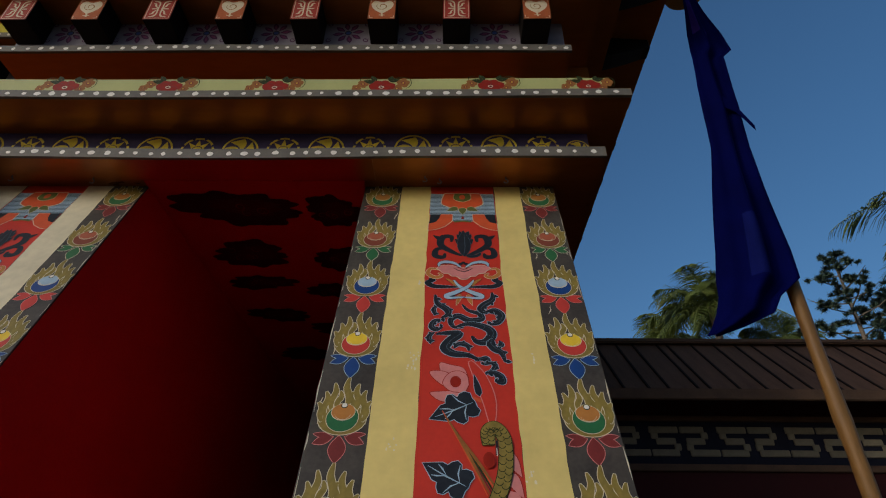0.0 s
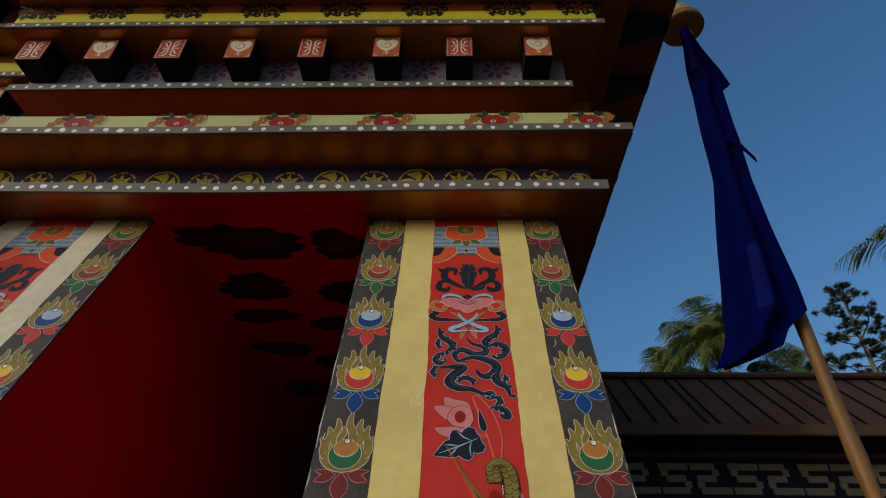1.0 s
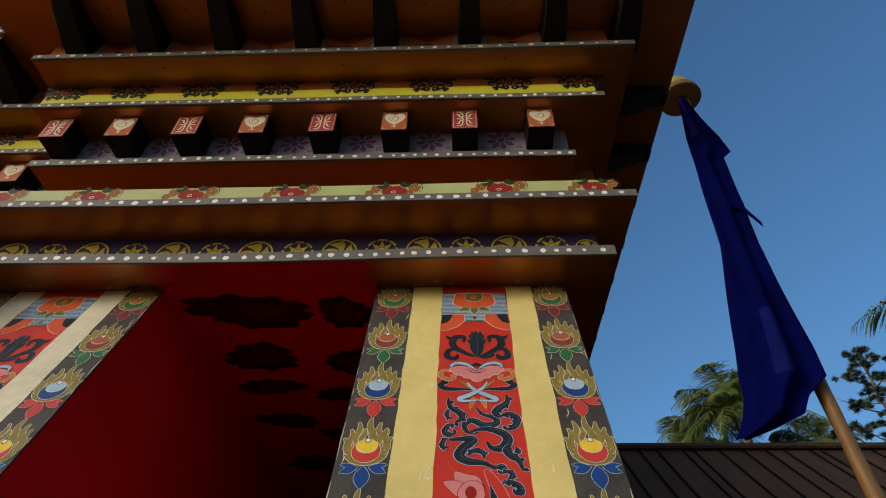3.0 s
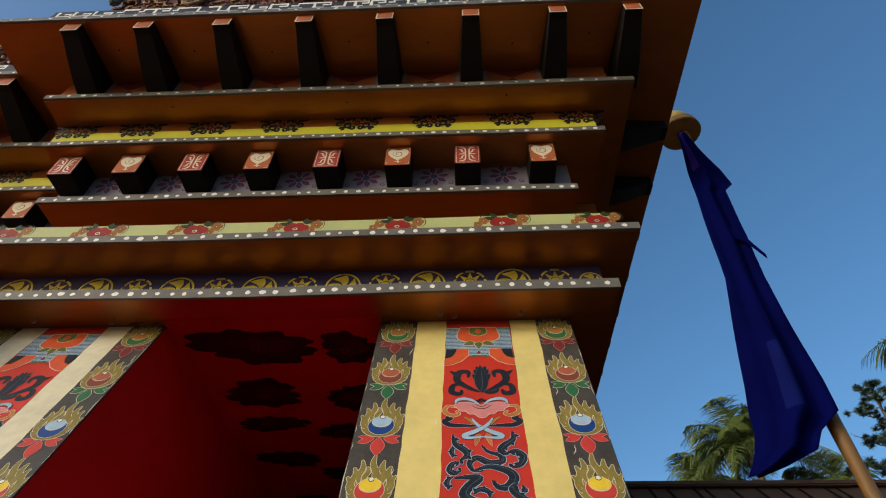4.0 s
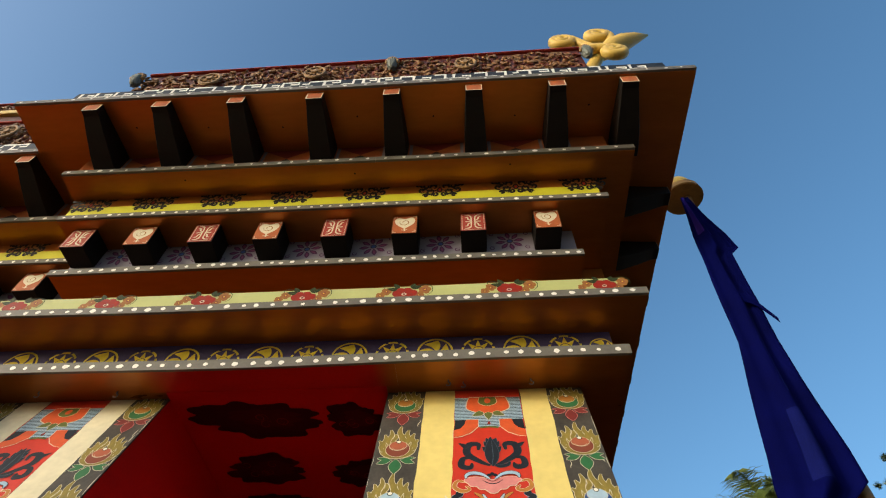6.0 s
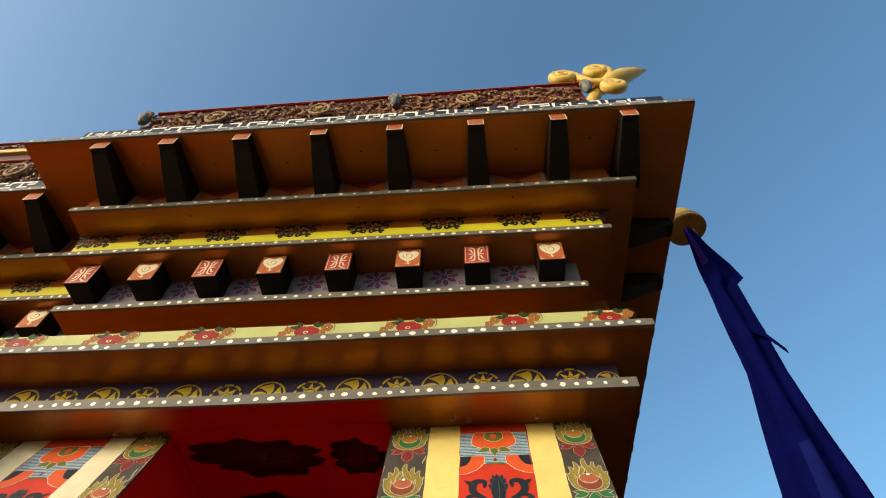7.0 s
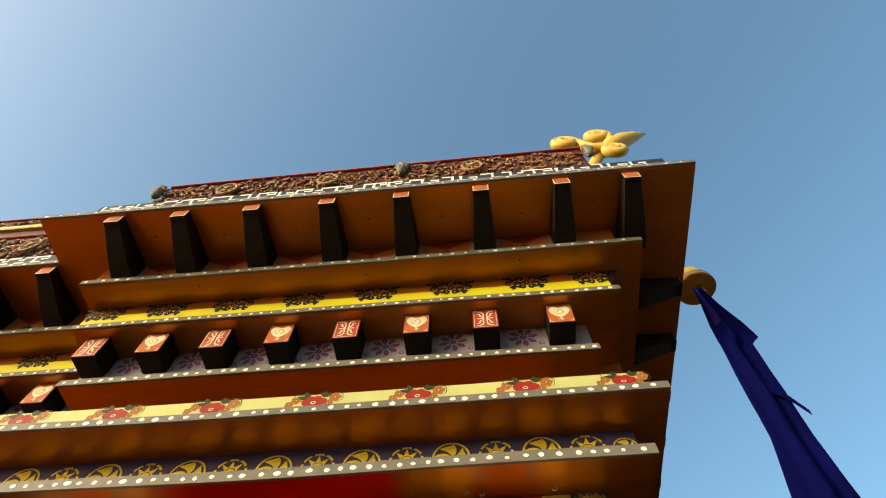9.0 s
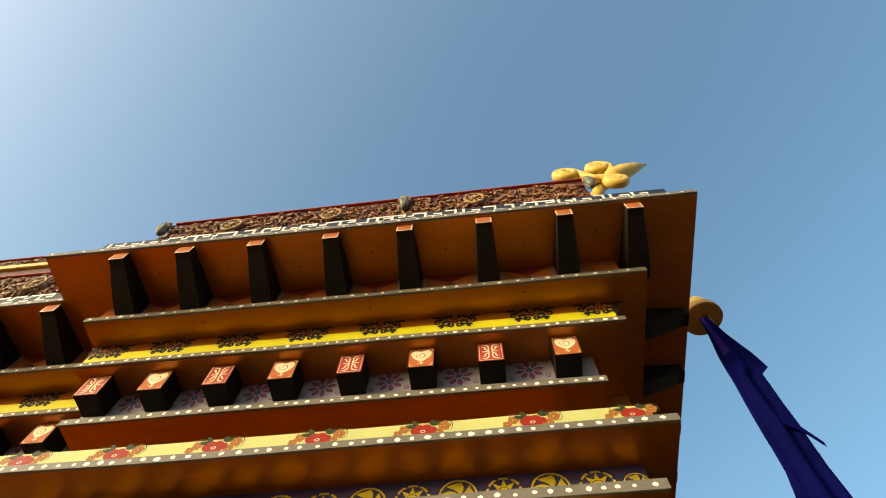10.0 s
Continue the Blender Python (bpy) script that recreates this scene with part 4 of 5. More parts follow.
def upper_beam_mesh():
    """A beam that thins and narrows towards its outer end; local y runs inwards from the end."""
    bm = bmesh.new()
    prof = ((0.0, 0.063, -0.110), (0.05, 0.065, -0.114), (0.18, 0.074, -0.165), (0.34, 0.084, -0.220), (0.46, 0.088, -0.250), (0.56, 0.088, -0.258))
    rings = []
    for y, w, z in prof:
        rings.append([bm.verts.new(p) for p in ((-w, y, z), (w, y, z), (w, y, 0), (-w, y, 0))])
    for a, b in zip(rings, rings[1:]):
        for k in range(4):
            bm.faces.new((a[k], a[(k + 1) % 4], b[(k + 1) % 4], b[k]))
    bm.faces.new(rings[0][::-1])
    bm.faces.new(rings[-1])
    bmesh.ops.recalc_face_normals(bm, faces=bm.faces)
    bmesh.ops.bevel(bm, geom=bm.edges[:], offset=0.003, segments=1, affect="EDGES")
    me = bpy.data.meshes.new("beam_body")
    bm.to_mesh(me)
    bm.free()
    me.materials.append(M_BLACK)
    return me


UBEAM = upper_beam_mesh()
UEND = ornament([([(-0.064, -0.112), (0.064, -0.112), (0.064, 0.0), (-0.064, 0.0)], M_LINE, 0), ([(-0.056, -0.104), (0.056, -0.104), (0.056, -0.006), (-0.056, -0.006)], M_ENDOR, 1)])


def upper_beam(m):
    th = thing("rafter_beam", "tapered black eaves beam with small red end", "beam", group="upper beams")
    ob = new("beam_body", UBEAM)
    ob.parent = th
    place("painted_end", UEND, ob, (0, -0.001, 0), 0, 1.0, "red painted end with pale rim")
    th.matrix_basis = m
    return th


UB_X = (1.278, 0.727, 0.083, -0.560, -1.170, -1.800, -2.410, -2.978)
for x in UB_X:
    upper_beam(pose(x, 1.645, ZE - 0.0295 + H))
for x in (-3.75, -4.36, -4.97, -5.58):
    upper_beam(pose(x, 1.645 + SET, ZE - 0.0335 + H))
for y in (2.72, 3.32, 3.92, 4.52, 5.12, 5.72, 6.32):
    upper_beam(pose(1.755, y, ZE - 0.0295 + H, 0, 0, 90))
for x0, x1, dy, xs in ((-3.25, 1.14, 0.0, UB_X), (-9.0, -3.315, SET, (-3.75, -4.36, -4.97, -5.58))):
    wl = thing("diamond_wall", "wall board painted with orange and dark red diamonds", "wall panel")
    board = boxpart("wall_board", (x0, x1, 2.135 + dy, 3.0 + dy, Z5 + 0.023 + H, ZE - 0.0345 + H), M_RUST, wl, 0.002, "rust orange board")
    for x in xs:
        for sx in (-0.112, 0.112):
            if x0 + 0.02 < x + sx < x1 - 0.02:
                place("pale_strip", STRIP, board, (x + sx, 2.135 + dy, Z5 + 0.023 + H), 0, 1.0, "pale painted strip")
    for a, b in zip(xs, xs[1:]):
        c = (a + b) / 2
        if x0 < c - 0.2 and c + 0.2 < x1:
            place("painted_diamond", HOURGLASS, board, (c, 2.135 + dy, Z5 + 0.023 + H), 0, 1.0, "dark red and black diamond points")
boxpart("core_side", (-3.2, 1.10, 3.05, BACK - 0.1, Z3 + 0.024 + H, Z4 - 0.03 + H), M_SOFFIT, core)
boxpart("core_side", (-3.2, 1.02, 3.02, BACK - 0.1, Z4 + 0.024 + H, Z5 - 0.03 + H), M_SOFFIT, core)
boxpart("core_side", (-3.2, 1.13, 3.02, BACK - 0.1, Z5 + 0.024 + H, ZE - 0.035 + H), M_SOFFIT, core)

# ---- roof parapet: white key band, carved relief, gilded corner ----
def key_band(x0, x1, h, seed):
    rnd = random.Random(seed)
    s = []
    x = x0 + 0.05
    k = 0
    while x < x1 - 0.22:
        q = 0.155 * rnd.uniform(0.8, 1.2)
        t, b = h - 0.016, 0.036
        c = 0.5 * (b + t)
        run = ([(x, b), (x, t), (x + 0.8 * q, t), (x + 0.8 * q, c), (x + 0.4 * q, c)], [(x, t), (x + 0.55 * q, t), (x + 0.55 * q, b), (x + q, b)],
               [(x, b), (x + 0.5 * q, b), (x + 0.5 * q, t), (x + q, t)], [(x, t), (x, b), (x + 0.8 * q, b), (x + 0.8 * q, c), (x + 0.4 * q, c)], [(x, c), (x + 0.3 * q, c), (x + 0.3 * q, t), (x + q, t)])[rnd.randrange(5)]
        s.append((stroke(run, 0.027, False), M_WHITE, 1 + k % 2))
        s.append((stroke([(x - 0.1 * q, b - 0.006), (x + 0.5 * q, b - 0.006)], 0.018, False), M_WHITE, 3))
        x += q
        k += 1
    return ornament(s)


def carved_relief(x0, x1, h, seed):
    """Dense curling leaf relief: many small rolls and leaves, raised from the board."""
    rnd = random.Random(seed)
    pieces = []
    x = x0 + 0.03
    while x < x1 - 0.05:
        for z in (0.08 * h, 0.26 * h, 0.46 * h, 0.64 * h, 0.82 * h):
            r = rnd.uniform(0.024, 0.052)
            cx, cz = x + rnd.uniform(-0.02, 0.03), z + rnd.uniform(-0.03, 0.05)
            pts = curl(cx, cz, r, rnd.uniform(0, 360), rnd.choice((-1, 1)) * rnd.uniform(0.7, 1.3), 9)
            lift = rnd.uniform(0.0, 0.035)
            pieces.append(tube([(px, -0.008 - lift * k / 9, pz) for k, (px, pz) in enumerate(pts)], [0.004 + 0.011 * math.sin(math.pi * (k + 0.5) / 10) for k in range(10)], 4))
        x += rnd.uniform(0.055, 0.095)
    return joined(pieces)


def relief_wheel():
    ring = [(0.085 * math.cos(2 * math.pi * k / 20), -0.03, 0.085 * math.sin(2 * math.pi * k / 20)) for k in range(21)]
    pieces = [tube(ring, [0.013] * 21, 6)]
    for k in range(4):
        a = math.pi * k / 4
        pieces.append(tube([(-0.085 * math.cos(a), -0.03, -0.085 * math.sin(a)), (0.085 * math.cos(a), -0.03, 0.085 * math.sin(a))], [0.009, 0.009], 5))
    pieces.append(tube([(0, -0.05, 0), (0, 0, 0)], [0.025, 0.025], 8))
    return pieces


def knob_ornament():
    """A carved boss: one rounded, lumpy body with curled brows and a low crest."""
    bm = bmesh.new()
    bmesh.ops.create_icosphere(bm, subdivisions=4, radius=1.0)
    for v in bm.verts:
        p = v.co.copy()
        a = math.atan2(p.z, p.x)
        d = 1 + 0.16 * noise.noise(p * 3.2) + 0.10 * noise.noise(p * 8)
        if p.z > 0.25:
            d += 0.20 * max(0, math.cos(7 * a)) * min(1, p.z)
        for sx in (-0.55, 0.55):
            d += 0.22 * math.exp(-14 * ((p.x - sx) ** 2 + (p.z - 0.25) ** 2))
        v.co = Vector((p.x * 0.085, p.y * 0.06, p.z * 0.105)) * d
    vs = [v.co.copy() for v in bm.verts]
    fs = [tuple(v.index for v in f.verts) for f in bm.faces]
    bm.free()
    return vs, fs


def parapet(x0, x1, y, z0, key_x0, key_x1, knobs, wheels, seed, base=True):
    th = thing("parapet", "carved red and gold relief parapet above white key-patterned band", "parapet")
    if base:
        kb = boxpart("key_board", (key_x0, key_x1, y + 0.018, y + 0.075, z0 + H, z0 + 0.140 + H), M_INK, th, 0.003, "dark band")
        place("key_pattern", key_band(key_x0, key_x1, 0.140, seed), kb, (0, y + 0.018, z0 + H), 0, 1.0, "white key-fret line")
    rb = boxpart("relief_board", (x0, x1, y + 0.10, y + 0.16, z0 + (0.14 if knobs else 0.0) + H, z0 + 0.80 + H), M_CARVE, th, 0.004, "carved red-brown board")
    boxpart("top_rail", (x0 - 0.02, x1 + 0.02, y + 0.075, y + 0.185, z0 + 0.80 + H, z0 + 0.825 + H), M_ENDRED, th, 0.006, "red painted top rail")
    for q, (m, words) in enumerate(((M_CARVEGOLD, "curling gilt-brown leaf relief"), (M_CARVERED, "red-brown leaf relief"))):
        ob = part("carved_relief", carved_relief(x0, x1, 0.46, seed + 50 * q), m, rb, words)
        ob["kind"] = "stuff"
        ob.location = (0, y + 0.10 + 0.012 * q, z0 + 0.30 + H)
    for x in wheels:
        ob = part("carved_wheel", joined(relief_wheel()), M_CARVEPALE, rb, "gilt eight-spoked wheel")
        ob.location, ob.scale = (x, y + 0.068, z0 + 0.47 + H), (1.0, 1, 1.35)
    for x in knobs:
        ob = smooth(part("carved_boss", knob_ornament(), M_CARVETEAL, th, "carved boss with curled crest"))
        ob.location, ob.scale = (x, y + 0.05, z0 + 0.58 + H), (0.52, 0.75, 0.95)
        spikes = []
        for q in range(9):
            a = radians(15 + 150 * q / 8)
            spikes.append(tube([(0.07 * math.cos(a), 0, 0.08 * math.sin(a)), (0.105 * math.cos(a), -0.025, 0.125 * math.sin(a)), (0.125 * math.cos(a) + 0.015, -0.01, 0.150 * math.sin(a) + 0.01)], [0.030, 0.024, 0.004], 6))
        smooth(part("crest", joined(spikes), M_CARVEPALE, ob, "rubbed gold spiked crest"))
    if knobs:        # the carved wall sinks a little towards its far end
        sink = Matrix.Translation((x1, 0, z0 + 0.8 + H)) @ Matrix.Rotation(-math.atan(0.026), 4, "Y") @ Matrix.Translation((-x1, 0, -z0 - 0.8 - H))
        for ob in th.children:
            if ob.name.split(".")[0] not in ("key_board",):
                ob.matrix_basis = sink @ ob.matrix_basis
    return th


parapet(-2.86, 1.05, YE, 4.39, -3.22, 1.60, (-0.62, 1.08, -2.90), (-2.2, -1.28, 0.02), 21)
parapet(-9.0, -3.66, YE + SET, 4.386, -9.0, -3.66, (), (-4.3, -5.2), 22)
up = parapet(-9.0, -4.72, 2.30, 5.62, -9, -4.7, (), (-5.9,), 23, base=False)
boxpart("gilt_ledge", (-9.0, -4.68, 2.28, 3.2, 5.88 + H, 5.97 + H), M_GILT, up, 0.006, "gold painted ledge")
boxpart("backing_wall", (-9.0, -4.69, 2.32, 3.2, 4.4 + H, 5.875 + H), M_CARVE, up)


def finial():
    """Gilded corner ornament: three rolled curls and a pointed tongue."""
    th = thing("corner_finial", "gilded corner finial of rolled curls and pointed tongue", "finial")
    def roll(cx, cz, r, start, turns, tail, y0):
        pts = [(x, z) for x, z in tail] + curl(cx, cz, r, start, turns, 34, 0.86)
        n = len(pts)
        rad = [0.052 - 0.032 * k / n + 0.012 * math.sin(math.pi * k / n) for k in range(n)]
        return tube([(x, y0 - 0.05 * k / n, z) for k, (x, z) in enumerate(pts)], rad, 12)
    base = (1.30, 5.25)
    for name, data in (("curl", roll(1.03, 5.84, 0.125, 20, 2.1, [(1.36, 5.45), (1.29, 5.62), (1.20, 5.78)], 1.85)),
                       ("curl", roll(1.40, 5.97, 0.125, -30, 2.1, [(1.34, 5.46), (1.45, 5.68), (1.51, 5.84)], 1.85)),
                       ("curl", roll(1.41, 5.33, 0.105, 100, -2.1, [(1.18, 5.40), (1.25, 5.48), (1.33, 5.48)], 1.80))):
        smooth(part(name, data, M_GILT, th, "rolled gilded curl"))
    tongue = tube([(1.34, 1.87, 5.50), (1.48, 1.86, 5.68), (1.61, 1.85, 5.78), (1.76, 1.84, 5.87), (1.90, 1.84, 5.94)], [0.06, 0.10, 0.095, 0.06, 0.010], 12)
    smooth(part("tongue", tongue, M_GILT, th, "pointed gilded tongue"))
    smooth(part("stem", tube([(1.12, 1.92, 4.45), (1.14, 1.92, 5.1), (1.32, 1.88, 5.50)], [0.06, 0.07, 0.06], 12), M_GILT, th))
    for ob in th.children:
        ob.location.z = H
    return th


finial()

# ---- flag pole and flag ----
AWAY = 1.33      # the pole stands clear of the roof's side edge
POLE_TOP = 3.40 * AWAY + H
pole = thing("flag_pole", "upright bamboo flag pole with ochre drum cap", "pole", (1.50 * AWAY, 2.2 * AWAY, 0))
pts, rad = [], []
for k in range(41):
    z = POLE_TOP * k / 40
    pts.append((0.037 * z / POLE_TOP + 0.008 * math.sin(z * 1.3), 0.005 * math.cos(z * 1.6), z))
    rad.append(0.040 - 0.004 * z / POLE_TOP + (0.006 if k % 6 == 4 else 0.002 * math.sin(k * 1.9)))
smooth(part("shaft", tube(pts, rad, 14), M_POLE, pole, "pale jointed bamboo"))
dz = POLE_TOP
cap = bmesh.new()
bmesh.ops.create_cone(cap, cap_ends=True, segments=32, radius1=0.180, radius2=0.172, depth=0.08, matrix=Matrix.Translation((0.022, 0, dz + 0.04)))
bmesh.ops.bevel(cap, geom=[e for e in cap.edges if abs(e.verts[0].co.z - e.verts[1].co.z) < 1e-4], offset=0.008, segments=2, affect="EDGES")
part("drum_cap", cap, M_DRUM, pole, "round ochre drum")
knob = bmesh.new()
bmesh.ops.create_uvsphere(knob, u_segments=20, v_segments=12, radius=0.13, matrix=Matrix.Translation((0.022, 0, dz + 0.17)))
smooth(part("cap_knob", knob, M_GILT, pole, "gilded round knob"))


def flag():
    """Hanging cloth: gathered to nothing under the cap, wide and creased below."""
    rows = ((3.42, 1.495, 1.545), (3.20, 1.470, 1.585), (2.98, 1.440, 1.640), (2.82, 1.425, 1.660), (2.76, 1.420, 1.600), (2.52, 1.395, 1.590), (2.36, 1.385, 1.585), (2.20, 1.375, 1.567), (2.05, 1.360, 1.555),
            (1.79, 1.305, 1.558), (1.42, 1.235, 1.565), (1.27, 1.200, 1.560), (1.18, 1.185, 1.45), (1.10, 1.155, 1.40), (1.03, 1.115, 1.25), (0.985, 1.08, 1.13))
    n = 18
    vs, fs, ms = [], [], []
    fine = []
    for (z0, a0, b0), (z1, a1, b1) in zip(rows, rows[1:]):
        for k in range(4):
            t = k / 4
            fine.append((z0 + (z1 - z0) * t, a0 + (a1 - a0) * t, b0 + (b1 - b0) * t))
    fine.append(rows[-1])
    for i, (z, a, b) in enumerate(fine):
        for k in range(n + 1):
            s = k / n
            x = a + (b - a) * s
            wide = b - a
            fold = 0.10 * wide * math.sin(2 * math.pi * (1.3 * s + 0.10 * z)) + 0.05 * wide * math.sin(2 * math.pi * (2.6 * s + 0.25 * z)) + 0.004 * math.sin(9 * z + 5 * s)
            vs.append((AWAY * 0.965 * x, AWAY * (2.123 + fold), AWAY * 0.965 * z + H))
    m = len(fine)
    for i in range(m - 1):
        for k in range(n):
            a = i * (n + 1) + k
            fs.append((a, a + 1, a + n + 2, a + n + 1))
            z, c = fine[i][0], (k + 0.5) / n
            # faces that show light through the cloth by a paler colour
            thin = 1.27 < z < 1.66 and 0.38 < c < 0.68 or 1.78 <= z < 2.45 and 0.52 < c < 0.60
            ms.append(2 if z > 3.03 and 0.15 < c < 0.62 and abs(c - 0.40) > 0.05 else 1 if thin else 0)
    ob = smooth(part("flag", (vs, fs, ms), [M_FLAG, M_FLAGLIT, M_FLAGTOP]))
    mod = ob.modifiers.new("thickness", "SOLIDIFY")
    mod.thickness = 0.002
    return tagged(ob, "dark blue creased cloth flag tied along the pole", "flag")


flag()
tail_v, tail_f = [], []
for k, (x, z, w) in enumerate(((1.50, 2.40, 0.09), (1.560, 2.345, 0.060), (1.600, 2.27, 0.040), (1.635, 2.205, 0.030))):
    x, z = x * 0.955, z * 0.955
    tail_v += [(AWAY * x, AWAY * (2.10 + 0.005 * k), AWAY * (z + w / 2) + H), (AWAY * x, AWAY * (2.105 + 0.005 * k), AWAY * (z - w / 2) + H)]
for k in range(3):
    tail_f.append((2 * k, 2 * k + 1, 2 * k + 3, 2 * k + 2))
tl = part("flag_tail", (tail_v, tail_f), M_FLAG)
tl.modifiers.new("thickness", "SOLIDIFY").thickness = 0.002
tagged(tl, "loose blue cloth tail of the flag", "flag")

# ---- hall behind: sheet roof, key-fret wall ----
hall = thing("hall", "low hall with brown ribbed roof and cream key-fret wall", "building")
EY, EZ, RY, RZ = 5.5, 1.845, 6.40, 2.72
bm = bmesh.new()
hx0, hx1 = 0.67, 14.0
prof = [(EY, EZ - 0.03), (RY, RZ - 0.03), (RY, RZ + 0.03), (EY, EZ + 0.03)]
ends = [[bm.verts.new((x, y, z + H)) for y, z in prof] for x in (hx0, hx1)]
for k in range(4):
    bm.faces.new((ends[0][k], ends[0][(k + 1) % 4], ends[1][(k + 1) % 4], ends[1][k]))
bm.faces.new(ends[0][::-1])
bm.faces.new(ends[1])
bmesh.ops.recalc_face_normals(bm, faces=bm.faces)
roof = part("roof_sheet", bm, M_ROOF, hall, "weathered brown roof sheeting")
rib = bmesh.new()
slope = math.hypot(RY - EY, RZ - EZ)
box(rib, -0.014, 0.014, 0.0, slope, 0.0, 0.013, 0.004)
ob = part("roof_rib", rib, M_RIB, roof)
ribs, x = [], hx0 + 0.1
for k in range(52):
    ribs.append(x)
    x += (0.29, 0.12, 0.29, 0.27, 0.25, 0.20)[k % 6]
for k, x in enumerate(ribs):
    o = ob if k == 0 else new("roof_rib", ob.data)
    o.parent = roof
    o.location, o.rotation_euler = (x, EY, EZ + 0.032 + H), (math.atan2(RZ - EZ, RY - EY), 0, 0)
boxpart("ridge_cap", (hx0, hx1, RY - 0.09, RY + 0.10, RZ + 0.015 + H, RZ + 0.075 + H), M_TRIM, hall, 0.015, "brown ridge cap")
boxpart("eaves_board", (hx0, hx1, EY - 0.05, EY - 0.004, EZ - 0.075 + H, EZ + 0.035 + H), M_TRIM, hall, 0.008, "brown eaves board")
WY = 6.0
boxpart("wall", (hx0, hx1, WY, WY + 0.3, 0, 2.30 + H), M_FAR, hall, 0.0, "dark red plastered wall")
boxpart("rear_roof", (hx0, hx1, RY + 0.0, RY + 2.5, 1.9 + H, 2.0 + H), M_ROOF, hall, 0.0)
boxpart("upper_moulding", (hx0, hx1, WY - 0.06, WY - 0.002, 1.700 + H, 1.755 + H), M_TRIM, hall, 0.006, "brown moulding above the fret")
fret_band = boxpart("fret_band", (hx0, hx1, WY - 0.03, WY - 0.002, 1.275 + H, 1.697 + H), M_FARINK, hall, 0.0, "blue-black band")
boxpart("lower_moulding", (hx0, hx1, WY - 0.06, WY - 0.002, 1.205 + H, 1.270 + H), M_TRIM, hall, 0.006, "brown moulding below the fret")
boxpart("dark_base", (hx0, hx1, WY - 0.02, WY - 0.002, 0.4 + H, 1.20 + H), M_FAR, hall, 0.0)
bh, g = 0.075, 0.004
pitch = 0.70


def fret_tile(w, h):
    bm = bmesh.new()
    box(bm, -w / 2 + g, w / 2 - g, -0.018, 0.0, -h / 2 + g, h / 2 - g, 0.006)
    me = bpy.data.meshes.new("fret_tile")
    bm.to_mesh(me)
    bm.free()
    me.materials.append(M_FRET)
    return me


LOW, MID, TOP = 1.370, 1.485, 1.600
TILES = ((0.15, TOP, 0.295, bh), (0.43, TOP, 0.245, bh), (0.545, 0.5 * (MID + TOP), bh, 0.112), (0.45, MID, 0.19, bh), (0.385, 0.5 * (LOW + MID), bh, 0.112), (0.52, LOW, 0.295, bh), (0.81, LOW, 0.27, bh),
         (0.935, 0.5 * (LOW + MID), bh, 0.112), (0.83, MID, 0.20, bh), (0.725, 0.5 * (MID + TOP), bh, 0.112))
for dx, z, w, h in TILES:
    me = fret_tile(w * pitch / 0.67, h - 0.036 if h > bh else h)
    for k in range(-1, 17):
        o = new("fret_tile", me)
        o.parent = fret_band
        o.location = (1.35 + pitch * (k + dx / 0.67), WY - 0.031, z + 0.010 + H)

# ---- trees beyond ----
def frond(origin, az, rise, length, rnd, width=0.55):
    """One arching palm leaf: a rib and two rows of drooping leaflets."""
    pieces = []
    d = Vector((math.cos(az), math.sin(az), 0))
    side = Vector((-d.y, d.x, 0))
    pts = []
    for k in range(13):
        s = k / 12
        pts.append(Vector(origin) + d * length * (s * math.cos(rise) * 0.95) + Vector((0, 0, length * (math.sin(rise) * s - 0.75 * s * s * (1 - 0.3 * math.sin(rise))))))
    pieces.append(tube(pts, [0.035 * (1 - 0.8 * k / 12) + 0.004 for k in range(13)], 4))
    vs, fs = [], []
    for k in range(56):
        s = 0.10 + 0.9 * k / 55
        i = min(int(s * 12), 11)
        p = pts[i].lerp(pts[i + 1], s * 12 - i)
        tang = (pts[i + 1] - pts[i]).normalized()
        ln = width * length * 0.46 * math.sin(math.pi * (0.12 + 0.80 * s)) * rnd.uniform(0.8, 1.15)
        for sg in (-1, 1):
            q = (side * sg * rnd.uniform(0.75, 1.0) + tang * 0.55 + Vector((0, 0, -rnd.uniform(0.20, 0.75)))).normalized()
            w = tang * 0.015
            o = len(vs)
            vs += [p - w, p + w, p + q * ln * 0.6 + w * 0.8 + Vector((0, 0, 0.05 * ln)), p + q * ln + Vector((0, 0, -0.12 * ln)), p + q * ln * 0.6 - w * 0.8 + Vector((0, 0, 0.05 * ln))]
            fs.append((o, o + 1, o + 2, o + 3, o + 4))
    pieces.append((vs, fs))
    return joined(pieces)


def palm(x, y, z, length, count, seed):
    rnd = random.Random(seed)
    th = thing("palm_tree", "tall palm with drooping green fronds and grey trunk", "tree", (x, y, 0), group="palms")
    top = z + H
    smooth(part("trunk", tube([(0.5 * math.sin(k / 6), 0, top * k / 12) for k in range(13)], [0.22 - 0.008 * k for k in range(13)], 10), M_TRUNK, th))
    o = (0.5 * math.sin(2), 0, top)
    crown = part("crown", joined([frond(o, 2 * math.pi * k / count * 2.4 + rnd.uniform(-0.2, 0.2), rnd.uniform(-0.05, 1.45), length * rnd.uniform(0.8, 1.1), rnd) for k in range(count)]), M_PALM, th, "arching fronds")
    return th


palm(9.75, 20.0, 10.2, 3.3, 40, 3)
palm(12.6, 20.5, 8.6, 3.0, 26, 5)
palm(8.6, 23.0, 9.6, 3.2, 26, 6)
palm(19.2, 18.0, 13.4, 5.2, 15, 8)


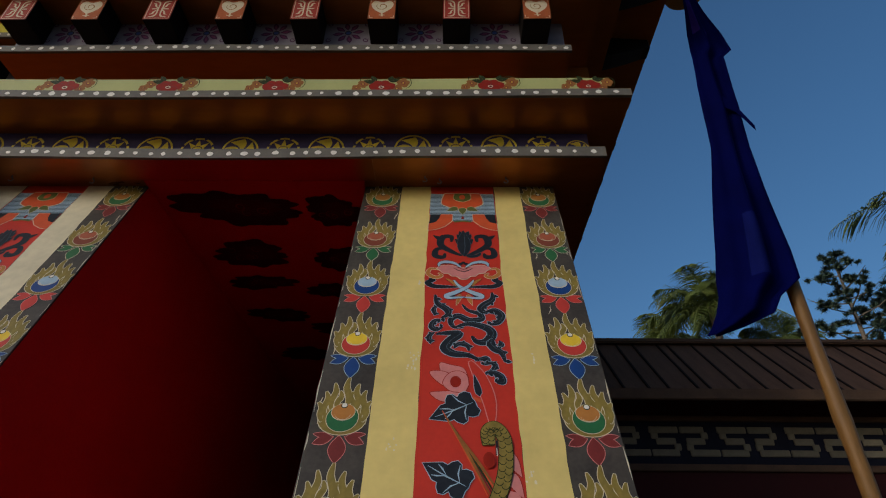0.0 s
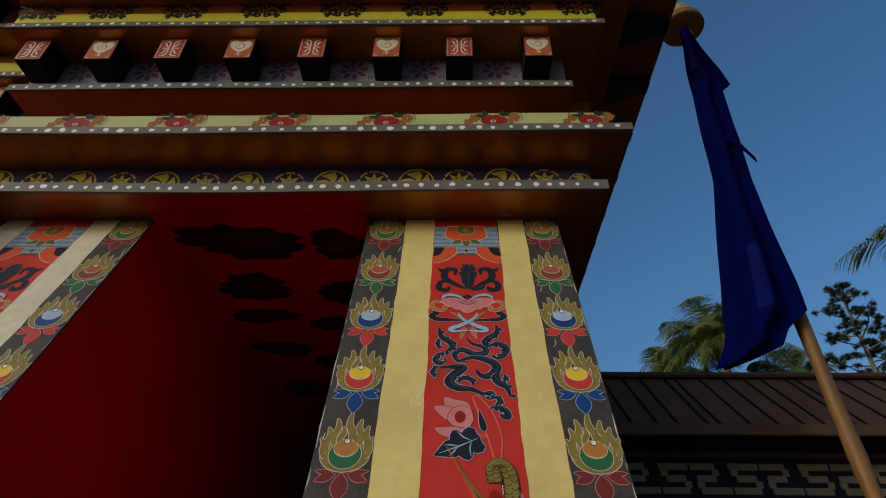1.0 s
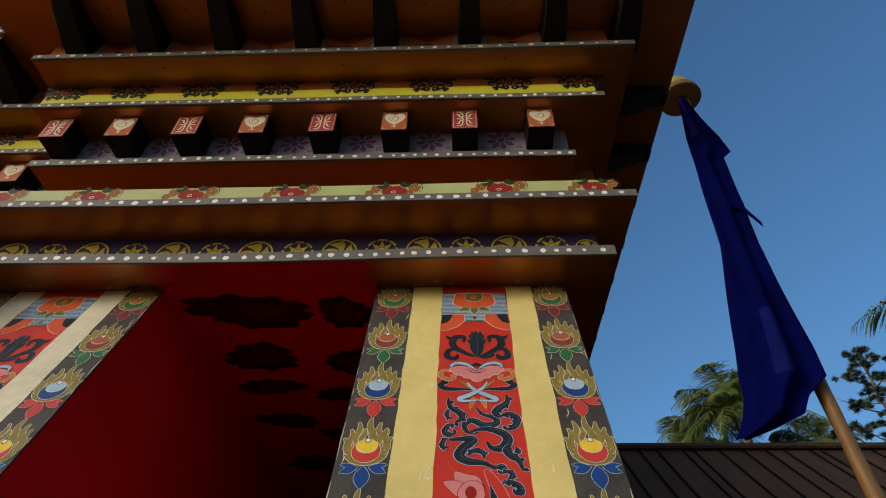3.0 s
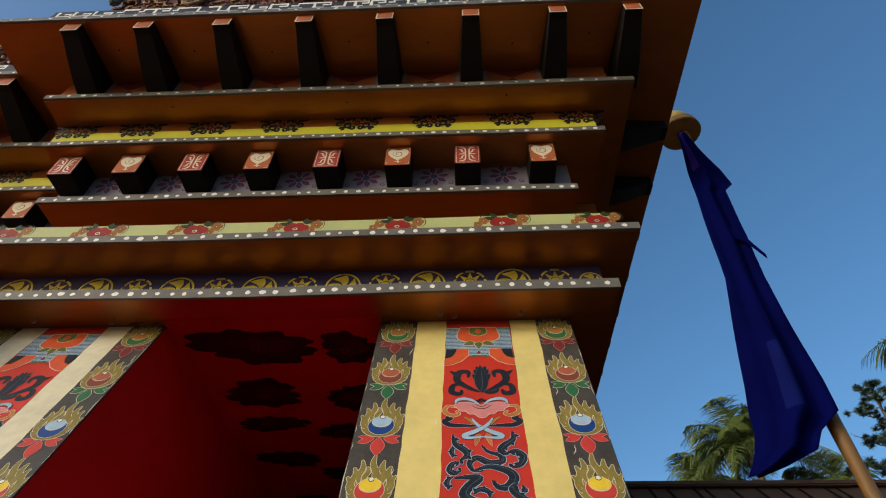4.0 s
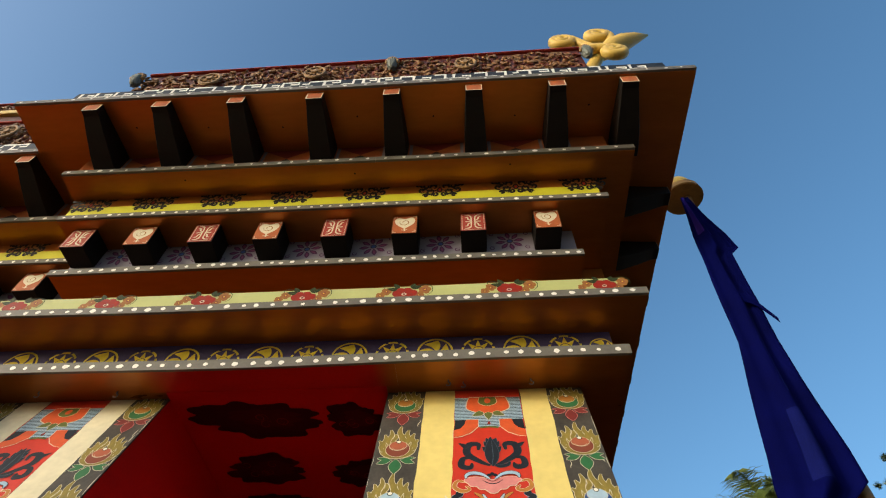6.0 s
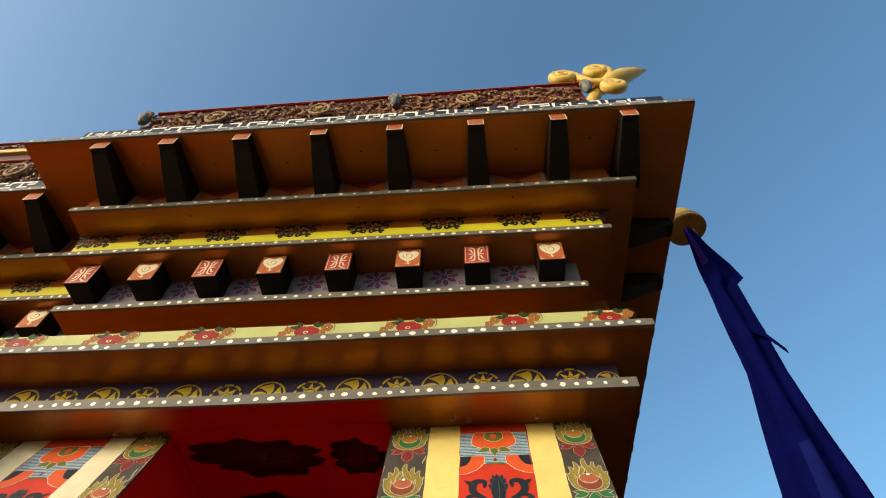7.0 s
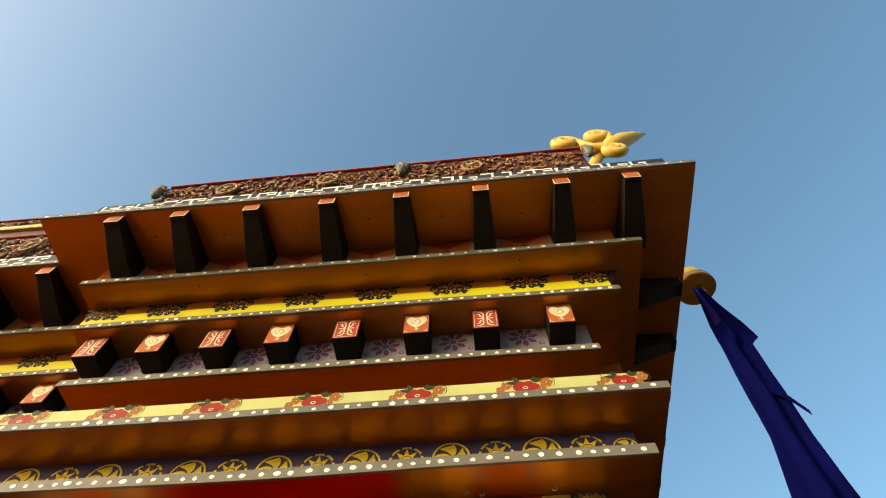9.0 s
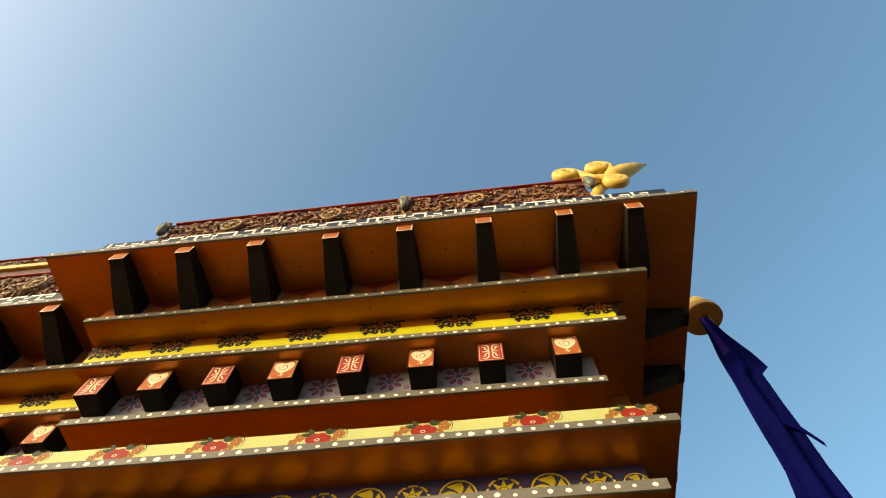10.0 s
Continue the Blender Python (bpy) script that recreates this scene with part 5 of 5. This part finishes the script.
def conifer(x, y, base, seed):
    """A sparse conifer: whorls of limbs that carry tufts of short needles."""
    rnd = random.Random(seed)
    th = thing("conifer_tree", "dark sparse conifer with tufted branches", "tree", (x, y, 0))
    hgt = base + H
    smooth(part("trunk", tube([(0.02 * k, 0, hgt * k / 10) for k in range(11)], [0.20 - 0.017 * k for k in range(11)], 8), M_TRUNK, th))
    limbs, vs, fs = [], [], []
    for k in range(34):
        s = k / 33
        z = hgt * (1 - 0.36 * s)
        az = k * 2.4
        ln = 0.25 + 2.3 * s
        d = Vector((math.cos(az), math.sin(az), 0.55 - 0.5 * s))
        p0 = Vector((0.02 * 10 * z / hgt, 0, z))
        limbs.append(tube([p0, p0 + d * ln * 0.5, p0 + d * ln + Vector((0, 0, 0.15 * ln))], [0.03, 0.02, 0.006], 4))
        for c in range(4 + int(7 * s)):
            t = rnd.uniform(0.3, 1.05)
            c0 = p0 + d * ln * t + Vector((rnd.uniform(-0.2, 0.2), rnd.uniform(-0.2, 0.2), rnd.uniform(-0.06, 0.16)))
            for q in range(90):
                w = Vector((rnd.gauss(0, 1), rnd.gauss(0, 1), rnd.gauss(0.7, 0.9))).normalized()
                e = w.orthogonal().normalized() * 0.045
                o = len(vs)
                r = rnd.uniform(0.13, 0.22)
                vs += [c0 - e, c0 + e, c0 + w * r]
                fs.append((o, o + 1, o + 2))
    for limb in limbs:
        part("limb", limb, M_TRUNK, th)
    part("crown", (vs, fs), M_PINE, th, "tufts of dark needles")
    return th


conifer(14.0, 18.0, 11.3, 4)
conifer(15.6, 18.6, 9.9, 9)

# ---- small hooks under the lowest soffit ----
for x, y in ((-0.16, 2.70), (-0.07, 2.72), (0.34, 2.71), (-2.74, 2.70), (-2.24, 2.72)):
    pts = [(x, y, Z1 - 0.028 + H), (x, y, Z1 - 0.045 + H)] + [(x + 0.014 * math.sin(a), y, Z1 - 0.059 + 0.014 * math.cos(a) + H) for a in (0.3, 1.1, 1.9, 2.7, 3.5, 4.3)]
    ob = smooth(part("hook", tube(pts, [0.004] * len(pts), 6), M_LILAC))
    tagged(ob, "small pale metal hook screwed into the soffit", "hook", "soffit hooks")

NAIL = ornament([(disc(0, 0, 0.008, n=8), M_BLACK, 1)])
for k, x in enumerate((-2.72, -2.12, -1.50, -0.87, -0.25, 0.41, 1.0)):
    tagged(place("nail_head", NAIL, None, (x, 1.86 + 0.03 * (k % 3), ZE - 0.028 + H), radians(90)), "small black nail head in the soffit", "nail", "soffit nails")
for x, y in ((-2.3, 2.2), (-0.9, 2.21), (0.35, 2.19)):
    tagged(place("nail_head", NAIL, None, (x, y, Z5 - 0.028 + H), radians(90)), "small black nail head in the soffit", "nail", "soffit nails")
